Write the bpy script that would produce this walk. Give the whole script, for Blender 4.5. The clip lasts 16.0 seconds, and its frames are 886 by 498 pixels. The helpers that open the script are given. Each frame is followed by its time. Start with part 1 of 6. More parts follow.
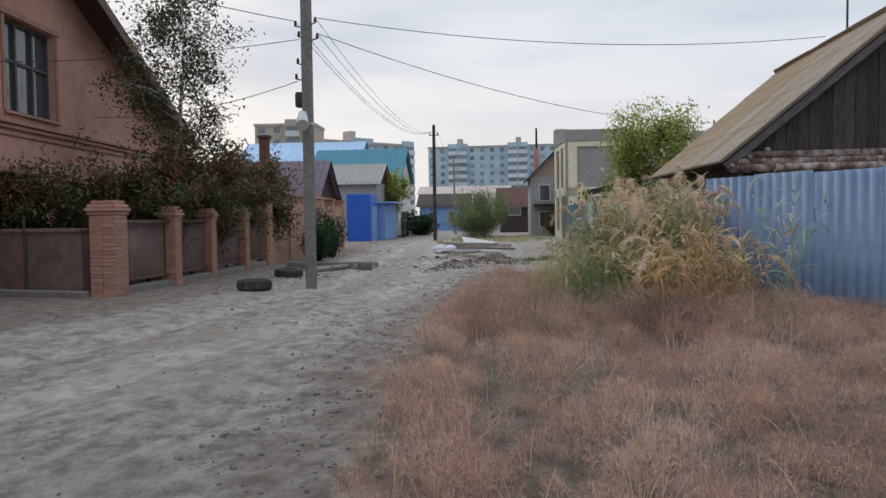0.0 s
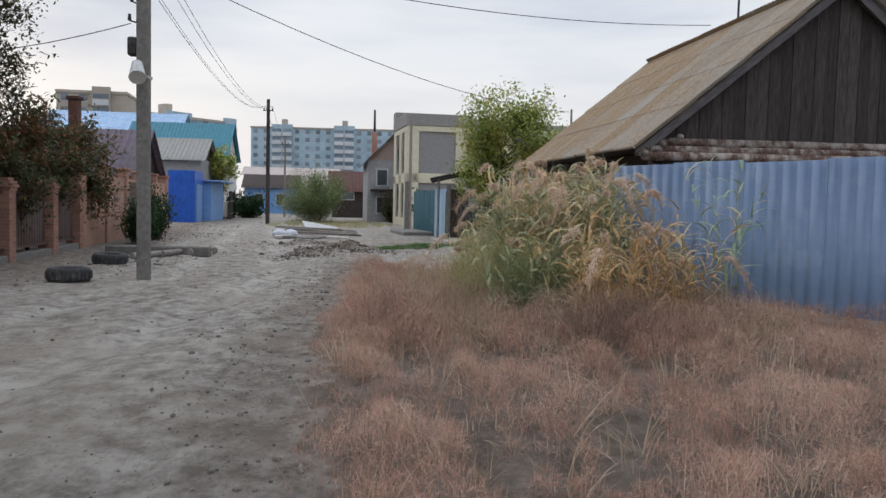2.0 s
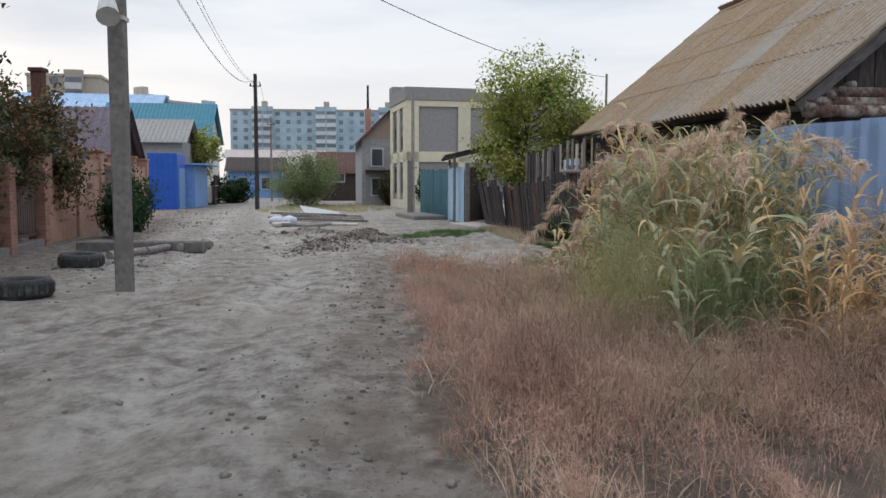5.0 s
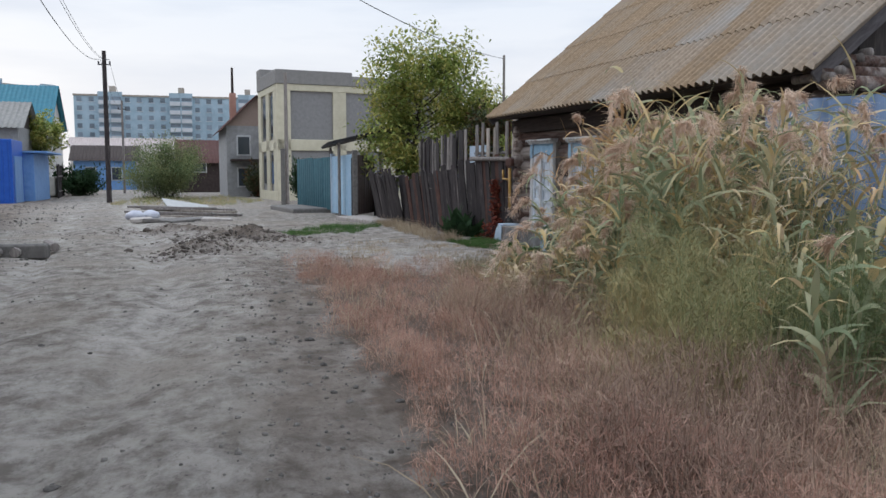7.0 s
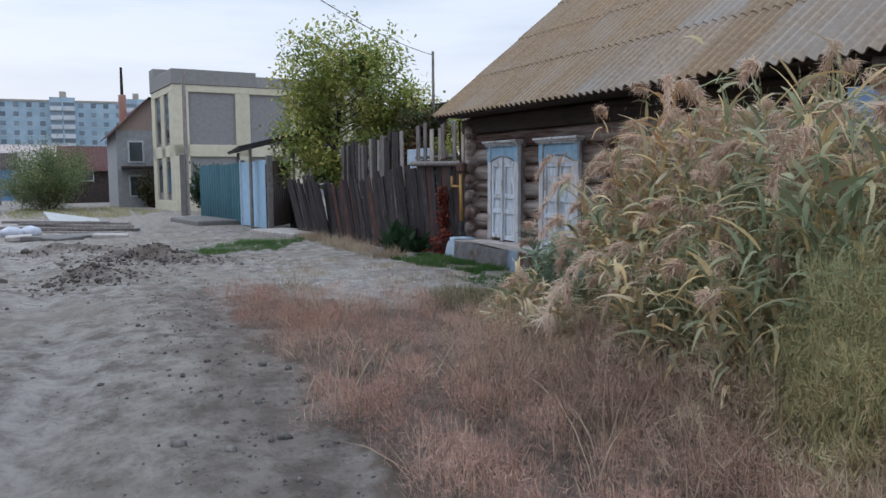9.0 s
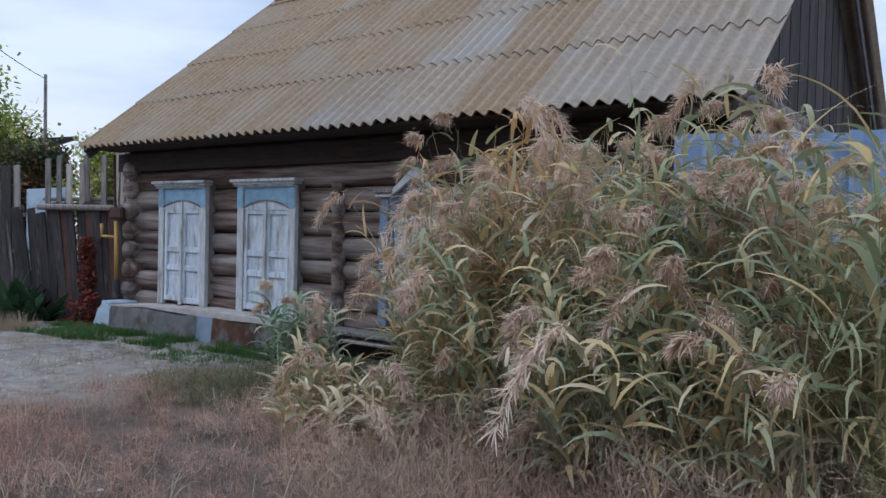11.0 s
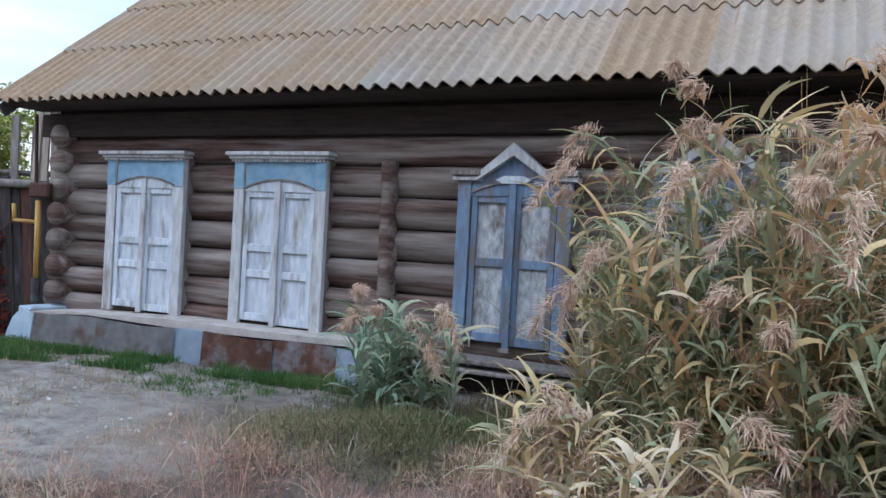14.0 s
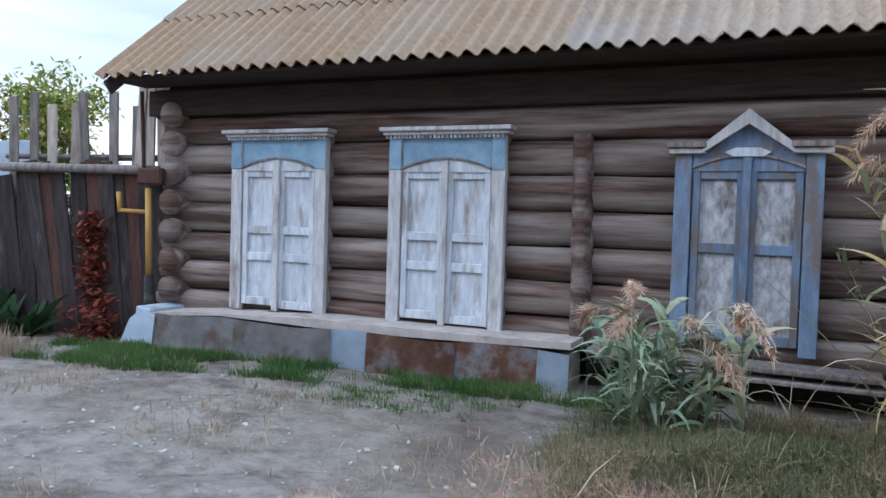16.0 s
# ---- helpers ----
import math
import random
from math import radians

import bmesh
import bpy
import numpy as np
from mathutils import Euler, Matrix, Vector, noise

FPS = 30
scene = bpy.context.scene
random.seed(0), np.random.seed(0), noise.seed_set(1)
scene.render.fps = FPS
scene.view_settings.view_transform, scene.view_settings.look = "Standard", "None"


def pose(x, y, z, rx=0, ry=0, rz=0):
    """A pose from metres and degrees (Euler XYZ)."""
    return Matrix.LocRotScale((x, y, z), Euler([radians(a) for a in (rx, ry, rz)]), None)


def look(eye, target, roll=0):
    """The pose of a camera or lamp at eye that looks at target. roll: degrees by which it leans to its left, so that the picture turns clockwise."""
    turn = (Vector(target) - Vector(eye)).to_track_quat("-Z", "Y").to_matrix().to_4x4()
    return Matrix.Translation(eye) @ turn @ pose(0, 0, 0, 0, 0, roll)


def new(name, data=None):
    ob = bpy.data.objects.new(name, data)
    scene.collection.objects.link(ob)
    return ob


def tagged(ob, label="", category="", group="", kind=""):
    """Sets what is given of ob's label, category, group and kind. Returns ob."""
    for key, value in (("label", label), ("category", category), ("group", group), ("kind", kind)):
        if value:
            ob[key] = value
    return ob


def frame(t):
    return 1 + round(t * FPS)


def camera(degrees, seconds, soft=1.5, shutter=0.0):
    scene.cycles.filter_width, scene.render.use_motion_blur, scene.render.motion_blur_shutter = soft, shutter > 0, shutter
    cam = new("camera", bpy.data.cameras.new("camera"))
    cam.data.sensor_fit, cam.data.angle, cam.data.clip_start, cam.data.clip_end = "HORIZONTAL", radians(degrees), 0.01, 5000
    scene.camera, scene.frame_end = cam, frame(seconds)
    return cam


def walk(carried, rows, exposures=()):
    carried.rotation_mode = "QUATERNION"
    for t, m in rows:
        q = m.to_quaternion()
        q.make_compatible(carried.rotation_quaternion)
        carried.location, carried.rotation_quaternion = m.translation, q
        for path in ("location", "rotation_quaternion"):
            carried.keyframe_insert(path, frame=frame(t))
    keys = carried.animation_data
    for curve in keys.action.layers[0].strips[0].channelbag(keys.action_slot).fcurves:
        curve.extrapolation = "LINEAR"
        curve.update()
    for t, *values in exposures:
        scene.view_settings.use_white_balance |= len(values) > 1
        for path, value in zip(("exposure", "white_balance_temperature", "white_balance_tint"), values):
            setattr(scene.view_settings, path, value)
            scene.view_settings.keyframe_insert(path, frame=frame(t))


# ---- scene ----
cam = camera(58.3, 16.0)
PATH = [
    (0, (1.381, -1.107, 1.425), (0.95, 0.844, 1.348), -0.8),
    (0.5, (0.983, -0.548, 1.438), (0.639, 1.422, 1.412), -2.5),
    (1, (0.606, -0.086, 1.475), (0.44, 1.907, 1.438), -1.3),
    (1.5, (0.341, 0.466, 1.42), (0.303, 2.462, 1.3), -0.6),
    (2, (0.088, 0.962, 1.387), (0.103, 2.959, 1.275), 1.2),
    (2.5, (-0.168, 1.389, 1.396), (-0.153, 3.382, 1.229), 0.6),
    (3, (-0.333, 2.045, 1.402), (-0.315, 4.037, 1.226), 0.4),
    (3.5, (-0.59, 2.606, 1.391), (-0.571, 4.598, 1.217), 0.4),
    (3.7, (-0.685, 2.857, 1.378), (-0.663, 4.85, 1.206), 0.3),
    (6, (-1.448, 5.44, 1.342), (-1.242, 7.423, 1.186), -0.0),
    (6.5, (-1.602, 6.046, 1.329), (-1.211, 7.997, 1.133), -0.0),
    (7, (-1.794, 6.656, 1.323), (-1.395, 8.608, 1.14), -0.0),
    (7.5, (-1.852, 7.162, 1.307), (-1.45, 9.114, 1.141), -0.4),
    (8, (-1.938, 7.678, 1.327), (-1.532, 9.63, 1.159), -0.4),
    (8.5, (-2.055, 8.337, 1.368), (-1.505, 10.252, 1.195), -1.0),
    (9, (-2.109, 8.867, 1.364), (-1.468, 10.754, 1.193), -0.6),
    (9.5, (-2.186, 9.532, 1.382), (-1.297, 11.318, 1.24), 0.3),
    (9.7, (-2.192, 9.795, 1.371), (-1.137, 11.489, 1.239), 0.4),
    (11.8, (-2.685, 11.923, 1.238), (-1.177, 13.236, 1.242), 0.4),
    (12, (-2.718, 12.129, 1.225), (-1.214, 13.447, 1.243), 0.6),
    (12.5, (-2.699, 12.697, 1.125), (-1.133, 13.941, 1.172), 1.2),
    (13, (-2.502, 13.137, 1.134), (-0.847, 14.258, 1.197), 1.6),
    (13.5, (-2.575, 13.615, 1.149), (-0.839, 14.607, 1.177), 2.2),
    (14, (-2.442, 14.043, 1.149), (-0.712, 15.048, 1.147), 2.3),
    (14.5, (-2.462, 14.527, 1.14), (-0.736, 15.536, 1.081), 0.8),
    (15, (-2.394, 14.989, 1.171), (-0.682, 16.02, 1.099), 0.7),
    (15.5, (-2.39, 15.401, 1.163), (-0.678, 16.434, 1.105), 1.0),
    (16, (-2.482, 15.83, 1.193), (-0.747, 16.823, 1.128), 0.9),
]
walk(cam, [(t, look(eye, target, roll)) for t, eye, target, roll in PATH],
     [(0, -0.14, 6400, 10), (3.5, -0.03, 6450, 10), (7, 0.02, 6200, 10), (9.5, -0.01, 5750, 10), (12.3, 0.14, 5450, 10), (14, 0.55, 5550, 10), (16, 0.58, 5620, 11)])

# ---- light ----
world = bpy.data.worlds.new("overcast_sky")
scene.world = world
world.use_nodes = True
wn = world.node_tree.nodes
wl = world.node_tree.links
bg = wn["Background"]
sky = wn.new("ShaderNodeTexSky")
sky.sky_type = "NISHITA"
sky.sun_disc = False
sky.sun_elevation = radians(14)
sky.sun_rotation = radians(-35)
sky.air_density, sky.dust_density, sky.ozone_density = 1.2, 2.0, 1.5
sky_dim = wn.new("ShaderNodeVectorMath")
sky_dim.operation = "SCALE"
sky_dim.inputs["Scale"].default_value = 0.10
wl.new(sky.outputs[0], sky_dim.inputs[0])
tc = wn.new("ShaderNodeTexCoord")
mp = wn.new("ShaderNodeMapping")
mp.inputs["Scale"].default_value = (1.0, 1.3, 5.5)
wl.new(tc.outputs["Generated"], mp.inputs["Vector"])
cloud = wn.new("ShaderNodeTexNoise")
cloud.inputs["Scale"].default_value = 1.7
cloud.inputs["Detail"].default_value = 6
cloud.inputs["Roughness"].default_value = 0.5
wl.new(mp.outputs[0], cloud.inputs["Vector"])
cr = wn.new("ShaderNodeValToRGB")
cr.color_ramp.elements[0].position, cr.color_ramp.elements[0].color = 0.36, (0.56, 0.64, 0.78, 1)
cr.color_ramp.elements[1].position, cr.color_ramp.elements[1].color = 0.60, (0.90, 0.93, 0.98, 1)
wl.new(cloud.outputs[0], cr.inputs[0])
mixw = wn.new("ShaderNodeMix")
mixw.data_type = "RGBA"
mixw.inputs["Factor"].default_value = 0.93
wl.new(sky_dim.outputs[0], mixw.inputs["A"])
wl.new(cr.outputs[0], mixw.inputs["B"])
sep = wn.new("ShaderNodeSeparateXYZ")
wl.new(tc.outputs["Generated"], sep.inputs[0])
zen = wn.new("ShaderNodeMapRange")
zen.inputs["From Min"].default_value, zen.inputs["From Max"].default_value = 0.3, 0.95
zen.inputs["To Min"].default_value, zen.inputs["To Max"].default_value = 1.0, 2.3
wl.new(sep.outputs["Z"], zen.inputs["Value"])
dome = wn.new("ShaderNodeVectorMath")
dome.operation = "SCALE"
wl.new(mixw.outputs["Result"], dome.inputs[0])
wl.new(zen.outputs[0], dome.inputs["Scale"])
low = wn.new("ShaderNodeMapRange")
low.inputs["From Min"].default_value, low.inputs["From Max"].default_value = 0.03, 0.20
low.inputs["To Min"].default_value, low.inputs["To Max"].default_value = 0.8, 0.0
wl.new(sep.outputs["Z"], low.inputs["Value"])
band = wn.new("ShaderNodeMix")
band.data_type = "RGBA"
band.inputs["B"].default_value = (1.04, 0.985, 0.93, 1)
wl.new(low.outputs[0], band.inputs["Factor"])
wl.new(dome.outputs[0], band.inputs["A"])
wl.new(band.outputs["Result"], bg.inputs[0])
bg.inputs[1].default_value = 0.98
sun_data = bpy.data.lights.new("sun", "SUN")
sun_data.energy, sun_data.angle, sun_data.color = 0.6, radians(25), (1.0, 0.96, 0.92)
sun = new("sun", sun_data)
sun.matrix_world = pose(0, 0, 30, 62, 0, -145)

# ---- materials ----
def mat(name, c1, c2, scale=6.0, rough=0.85, bump=0.25, stretch=(1, 1, 1), c3=None, patch=0.58, patch_scale=1.2, rnd=0.12, metal=0.0, island=False, edge=0.08, dist=0.01):
    m = bpy.data.materials.new(name)
    m.use_nodes = True
    n, l = m.node_tree.nodes, m.node_tree.links
    b = n["Principled BSDF"]
    b.inputs["Roughness"].default_value, b.inputs["Metallic"].default_value = rough, metal
    b.inputs["Specular IOR Level"].default_value = 0.3
    t = n.new("ShaderNodeTexCoord")
    mpn = n.new("ShaderNodeMapping")
    mpn.inputs["Scale"].default_value = stretch
    shift = n.new("ShaderNodeVectorMath")
    shift.operation = "MULTIPLY_ADD"
    shift.inputs[1].default_value = (31.0, 17.0, 23.0)
    l.new(n.new("ShaderNodeObjectInfo").outputs["Random"], shift.inputs[0])
    l.new(t.outputs["Object"], shift.inputs[2])
    l.new(shift.outputs[0], mpn.inputs["Vector"])
    no = n.new("ShaderNodeTexNoise")
    no.inputs["Scale"].default_value, no.inputs["Detail"].default_value, no.inputs["Roughness"].default_value = scale, 8, 0.65
    l.new(mpn.outputs[0], no.inputs["Vector"])
    r = n.new("ShaderNodeValToRGB")
    r.color_ramp.elements[0].position, r.color_ramp.elements[1].position = 0.32, 0.68
    r.color_ramp.elements[0].color, r.color_ramp.elements[1].color = (*c1, 1), (*c2, 1)
    l.new(no.outputs[0], r.inputs[0])
    out = r.outputs[0]
    if c3:
        n2 = n.new("ShaderNodeTexNoise")
        n2.inputs["Scale"].default_value, n2.inputs["Detail"].default_value, n2.inputs["Roughness"].default_value = patch_scale, 7, 0.62
        l.new(mpn.outputs[0], n2.inputs["Vector"])
        r2 = n.new("ShaderNodeValToRGB")
        r2.color_ramp.elements[0].position, r2.color_ramp.elements[1].position = patch - edge, patch + edge
        l.new(n2.outputs[0], r2.inputs[0])
        mx = n.new("ShaderNodeMix")
        mx.data_type = "RGBA"
        mx.inputs["B"].default_value = (*c3, 1)
        l.new(r2.outputs[0], mx.inputs["Factor"])
        l.new(out, mx.inputs["A"])
        out = mx.outputs["Result"]
    if rnd:
        src = n.new("ShaderNodeNewGeometry").outputs["Random Per Island"] if island else n.new("ShaderNodeObjectInfo").outputs["Random"]
        mr = n.new("ShaderNodeMapRange")
        mr.inputs["To Min"].default_value, mr.inputs["To Max"].default_value = 1 - rnd, 1 + rnd
        l.new(src, mr.inputs["Value"])
        hs = n.new("ShaderNodeHueSaturation")
        l.new(mr.outputs[0], hs.inputs["Value"])
        l.new(out, hs.inputs["Color"])
        out = hs.outputs[0]
    l.new(out, b.inputs["Base Color"])
    bp = n.new("ShaderNodeBump")
    bp.inputs["Strength"].default_value, bp.inputs["Distance"].default_value = bump, dist
    l.new(no.outputs[0], bp.inputs["Height"])
    l.new(bp.outputs[0], b.inputs["Normal"])
    return m


def blade_mat(name, stops, rough=0.8, through_light=0.25):
    """Thin plant matter: colour by island, a little light passing through."""
    m = bpy.data.materials.new(name)
    m.use_nodes = True
    n, l = m.node_tree.nodes, m.node_tree.links
    b = n["Principled BSDF"]
    b.inputs["Roughness"].default_value = rough
    b.inputs["Specular IOR Level"].default_value = 0.15
    g = n.new("ShaderNodeNewGeometry")
    t = n.new("ShaderNodeTexCoord")
    no = n.new("ShaderNodeTexNoise")
    no.inputs["Scale"].default_value = 0.9
    no.inputs["Detail"].default_value = 4
    l.new(t.outputs["Object"], no.inputs["Vector"])
    ad = n.new("ShaderNodeMath")
    ad.operation = "MULTIPLY_ADD"
    ad.inputs[1].default_value = 0.55
    l.new(g.outputs["Random Per Island"], ad.inputs[0])
    sb = n.new("ShaderNodeMath")
    sb.operation = "MULTIPLY_ADD"
    sb.inputs[1].default_value, sb.inputs[2].default_value = 1.5, -0.52
    l.new(no.outputs[0], sb.inputs[0])
    l.new(sb.outputs[0], ad.inputs[2])
    r = n.new("ShaderNodeValToRGB")
    while len(r.color_ramp.elements) < len(stops):
        r.color_ramp.elements.new(0.5)
    for e, (p, c) in zip(r.color_ramp.elements, stops):
        e.position, e.color = p, (*c, 1)
    l.new(ad.outputs[0], r.inputs[0])
    l.new(r.outputs[0], b.inputs["Base Color"])
    tr = n.new("ShaderNodeBsdfTranslucent")
    l.new(r.outputs[0], tr.inputs["Color"])
    ms = n.new("ShaderNodeMixShader")
    ms.inputs[0].default_value = through_light
    l.new(b.outputs[0], ms.inputs[1])
    l.new(tr.outputs[0], ms.inputs[2])
    l.new(ms.outputs[0], n["Material Output"].inputs["Surface"])
    return m


M_LOG = mat("weathered_log", (0.04, 0.022, 0.018), (0.165, 0.105, 0.084), 9, 0.9, 0.8, (0.16, 2.5, 2.5), c3=(0.35, 0.31, 0.28), patch=0.545, patch_scale=2.2, rnd=0.25, edge=0.1)
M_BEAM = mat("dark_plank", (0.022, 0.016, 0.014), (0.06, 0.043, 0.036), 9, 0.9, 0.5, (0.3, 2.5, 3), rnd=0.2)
M_GABLE = mat("gable_board", (0.025, 0.022, 0.022), (0.07, 0.06, 0.055), 9, 0.9, 0.4, (3, 3, 0.4), rnd=0.3)
M_SLATE = mat("lichened_slate", (0.205, 0.142, 0.084), (0.335, 0.243, 0.155), 18, 0.95, 0.3, c3=(0.29, 0.25, 0.20), patch=0.60, patch_scale=0.8, edge=0.16, rnd=0.05)
M_SLATEGREY = mat("greyed_slate", (0.215, 0.165, 0.115), (0.345, 0.275, 0.205), 18, 0.95, 0.3, c3=(0.29, 0.275, 0.25), patch=0.57, patch_scale=0.8, edge=0.16, rnd=0.07)
M_BARGE = mat("grey_bargeboard", (0.06, 0.055, 0.058), (0.14, 0.13, 0.135), 9, 0.9, 0.4, (2.5, 0.4, 2.5))
M_WHITE = mat("peeling_white_blue", (0.42, 0.47, 0.53), (0.66, 0.70, 0.74), 9, 0.8, 0.35, (2.5, 2.5, 0.6), c3=(0.28, 0.25, 0.22), patch=0.61, patch_scale=3.4, rnd=0.08)
M_CASING = mat("worn_casing_paint", (0.38, 0.38, 0.38), (0.62, 0.63, 0.64), 9, 0.85, 0.35, (2.5, 2.5, 0.6), c3=(0.24, 0.20, 0.17), patch=0.62, patch_scale=3, rnd=0.08)
M_BLUE = mat("sky_blue_paint", (0.17, 0.30, 0.42), (0.30, 0.45, 0.57), 8, 0.8, 0.3, c3=(0.36, 0.36, 0.35), patch=0.66, patch_scale=4, rnd=0.08)
M_DBLUE = mat("faded_blue_paint", (0.11, 0.165, 0.26), (0.21, 0.285, 0.39), 8, 0.8, 0.35, (2, 2, 0.7), c3=(0.17, 0.15, 0.14), patch=0.55, patch_scale=3.5, rnd=0.12)
M_PANEL3 = mat("scaly_panel_paint", (0.20, 0.21, 0.22), (0.58, 0.60, 0.62), 12, 0.85, 0.4, (1.6, 1.6, 0.8), c3=(0.15, 0.12, 0.10), patch=0.6, patch_scale=5, rnd=0.1)
M_OLDWOOD = mat("grey_weathered_wood", (0.11, 0.095, 0.085), (0.30, 0.27, 0.25), 10, 0.9, 0.5, (2.5, 2.5, 0.35), rnd=0.3)
M_TANWOOD = mat("bleached_wood", (0.24, 0.20, 0.16), (0.46, 0.41, 0.36), 10, 0.9, 0.4, (2.5, 2.5, 0.35), rnd=0.25)
M_DARKWOOD = mat("dark_fence_wood", (0.018, 0.015, 0.016), (0.06, 0.049, 0.048), 10, 0.9, 0.5, (2.5, 2.5, 0.35), c3=(0.15, 0.13, 0.12), patch=0.66, patch_scale=3, rnd=0.35)
M_ROT = mat("reddish_rotten_wood", (0.05, 0.026, 0.022), (0.12, 0.058, 0.042), 9, 0.9, 0.5, (2.5, 2.5, 0.5), rnd=0.2)
M_RUST = mat("rusty_sheet", (0.13, 0.062, 0.04), (0.27, 0.155, 0.11), 7, 0.75, 0.35, c3=(0.34, 0.36, 0.39), patch=0.57, patch_scale=3.5, rnd=0.1)
M_ZINC = mat("tarnished_zinc", (0.22, 0.21, 0.205), (0.38, 0.38, 0.385), 6, 0.6, 0.25, c3=(0.20, 0.14, 0.11), patch=0.6, patch_scale=3.5, rnd=0.1, metal=0.2)
M_LBLUE = mat("pale_blue_sheet", (0.34, 0.43, 0.52), (0.48, 0.57, 0.66), 5, 0.6, 0.2, c3=(0.28, 0.28, 0.29), patch=0.64, patch_scale=4)
M_CLAY = mat("clay_ledge", (0.31, 0.28, 0.25), (0.47, 0.43, 0.40), 7, 0.95, 0.5, c3=(0.2, 0.18, 0.165), patch=0.64, patch_scale=3)
M_FENCE = mat("blue_grey_profiled_steel", (0.125, 0.18, 0.275), (0.155, 0.215, 0.32), 3, 0.5, 0.08, c3=(0.20, 0.26, 0.35), patch=0.62, patch_scale=1.2, rnd=0.05, metal=0.15)
M_CONC = mat("pole_concrete", (0.12, 0.113, 0.105), (0.215, 0.203, 0.188), 12, 0.9, 0.4, c3=(0.13, 0.12, 0.115), patch=0.62, patch_scale=3)
M_YPIPE = mat("yellow_pipe_paint", (0.40, 0.23, 0.055), (0.50, 0.31, 0.09), 9, 0.5, 0.15, c3=(0.25, 0.15, 0.07), patch=0.7, patch_scale=6)
M_BLACK = mat("black_rubber", (0.022, 0.022, 0.024), (0.055, 0.054, 0.055), 14, 0.85, 0.4, c3=(0.12, 0.115, 0.105), patch=0.62, patch_scale=5)
M_WIRE = mat("wire_black", (0.03, 0.03, 0.035), (0.05, 0.05, 0.055), 4, 0.6, 0.0, rnd=0)
M_BRICK = mat("terracotta_brick", (0.27, 0.145, 0.11), (0.37, 0.21, 0.16), 5, 0.88, 0.25, c3=(0.25, 0.125, 0.09), patch=0.6, patch_scale=2.5, rnd=0.14)
M_BRICKWALL = mat("terracotta_brick_wall", (0.37, 0.20, 0.155), (0.46, 0.27, 0.215), 6, 0.88, 0.2, c3=(0.33, 0.175, 0.135), patch=0.58, patch_scale=0.8, rnd=0)
M_MORTAR = mat("mortar", (0.26, 0.19, 0.16), (0.36, 0.28, 0.24), 20, 0.95, 0.3, rnd=0)
M_BROWNIRON = mat("brown_sheet_iron", (0.065, 0.04, 0.035), (0.10, 0.065, 0.055), 5, 0.6, 0.15, c3=(0.13, 0.085, 0.07), patch=0.64)
M_ROOFBROWN = mat("brown_metal_roof", (0.07, 0.042, 0.035), (0.11, 0.07, 0.058), 5, 0.6, 0.15)
M_GLASS = bpy.data.materials.new("window_glass")
M_GLASS.use_nodes = True
_g = M_GLASS.node_tree.nodes["Principled BSDF"]
_g.inputs["Base Color"].default_value = (0.05, 0.06, 0.075, 1)
_g.inputs["Roughness"].default_value = 0.06
_g.inputs["Specular IOR Level"].default_value = 0.7


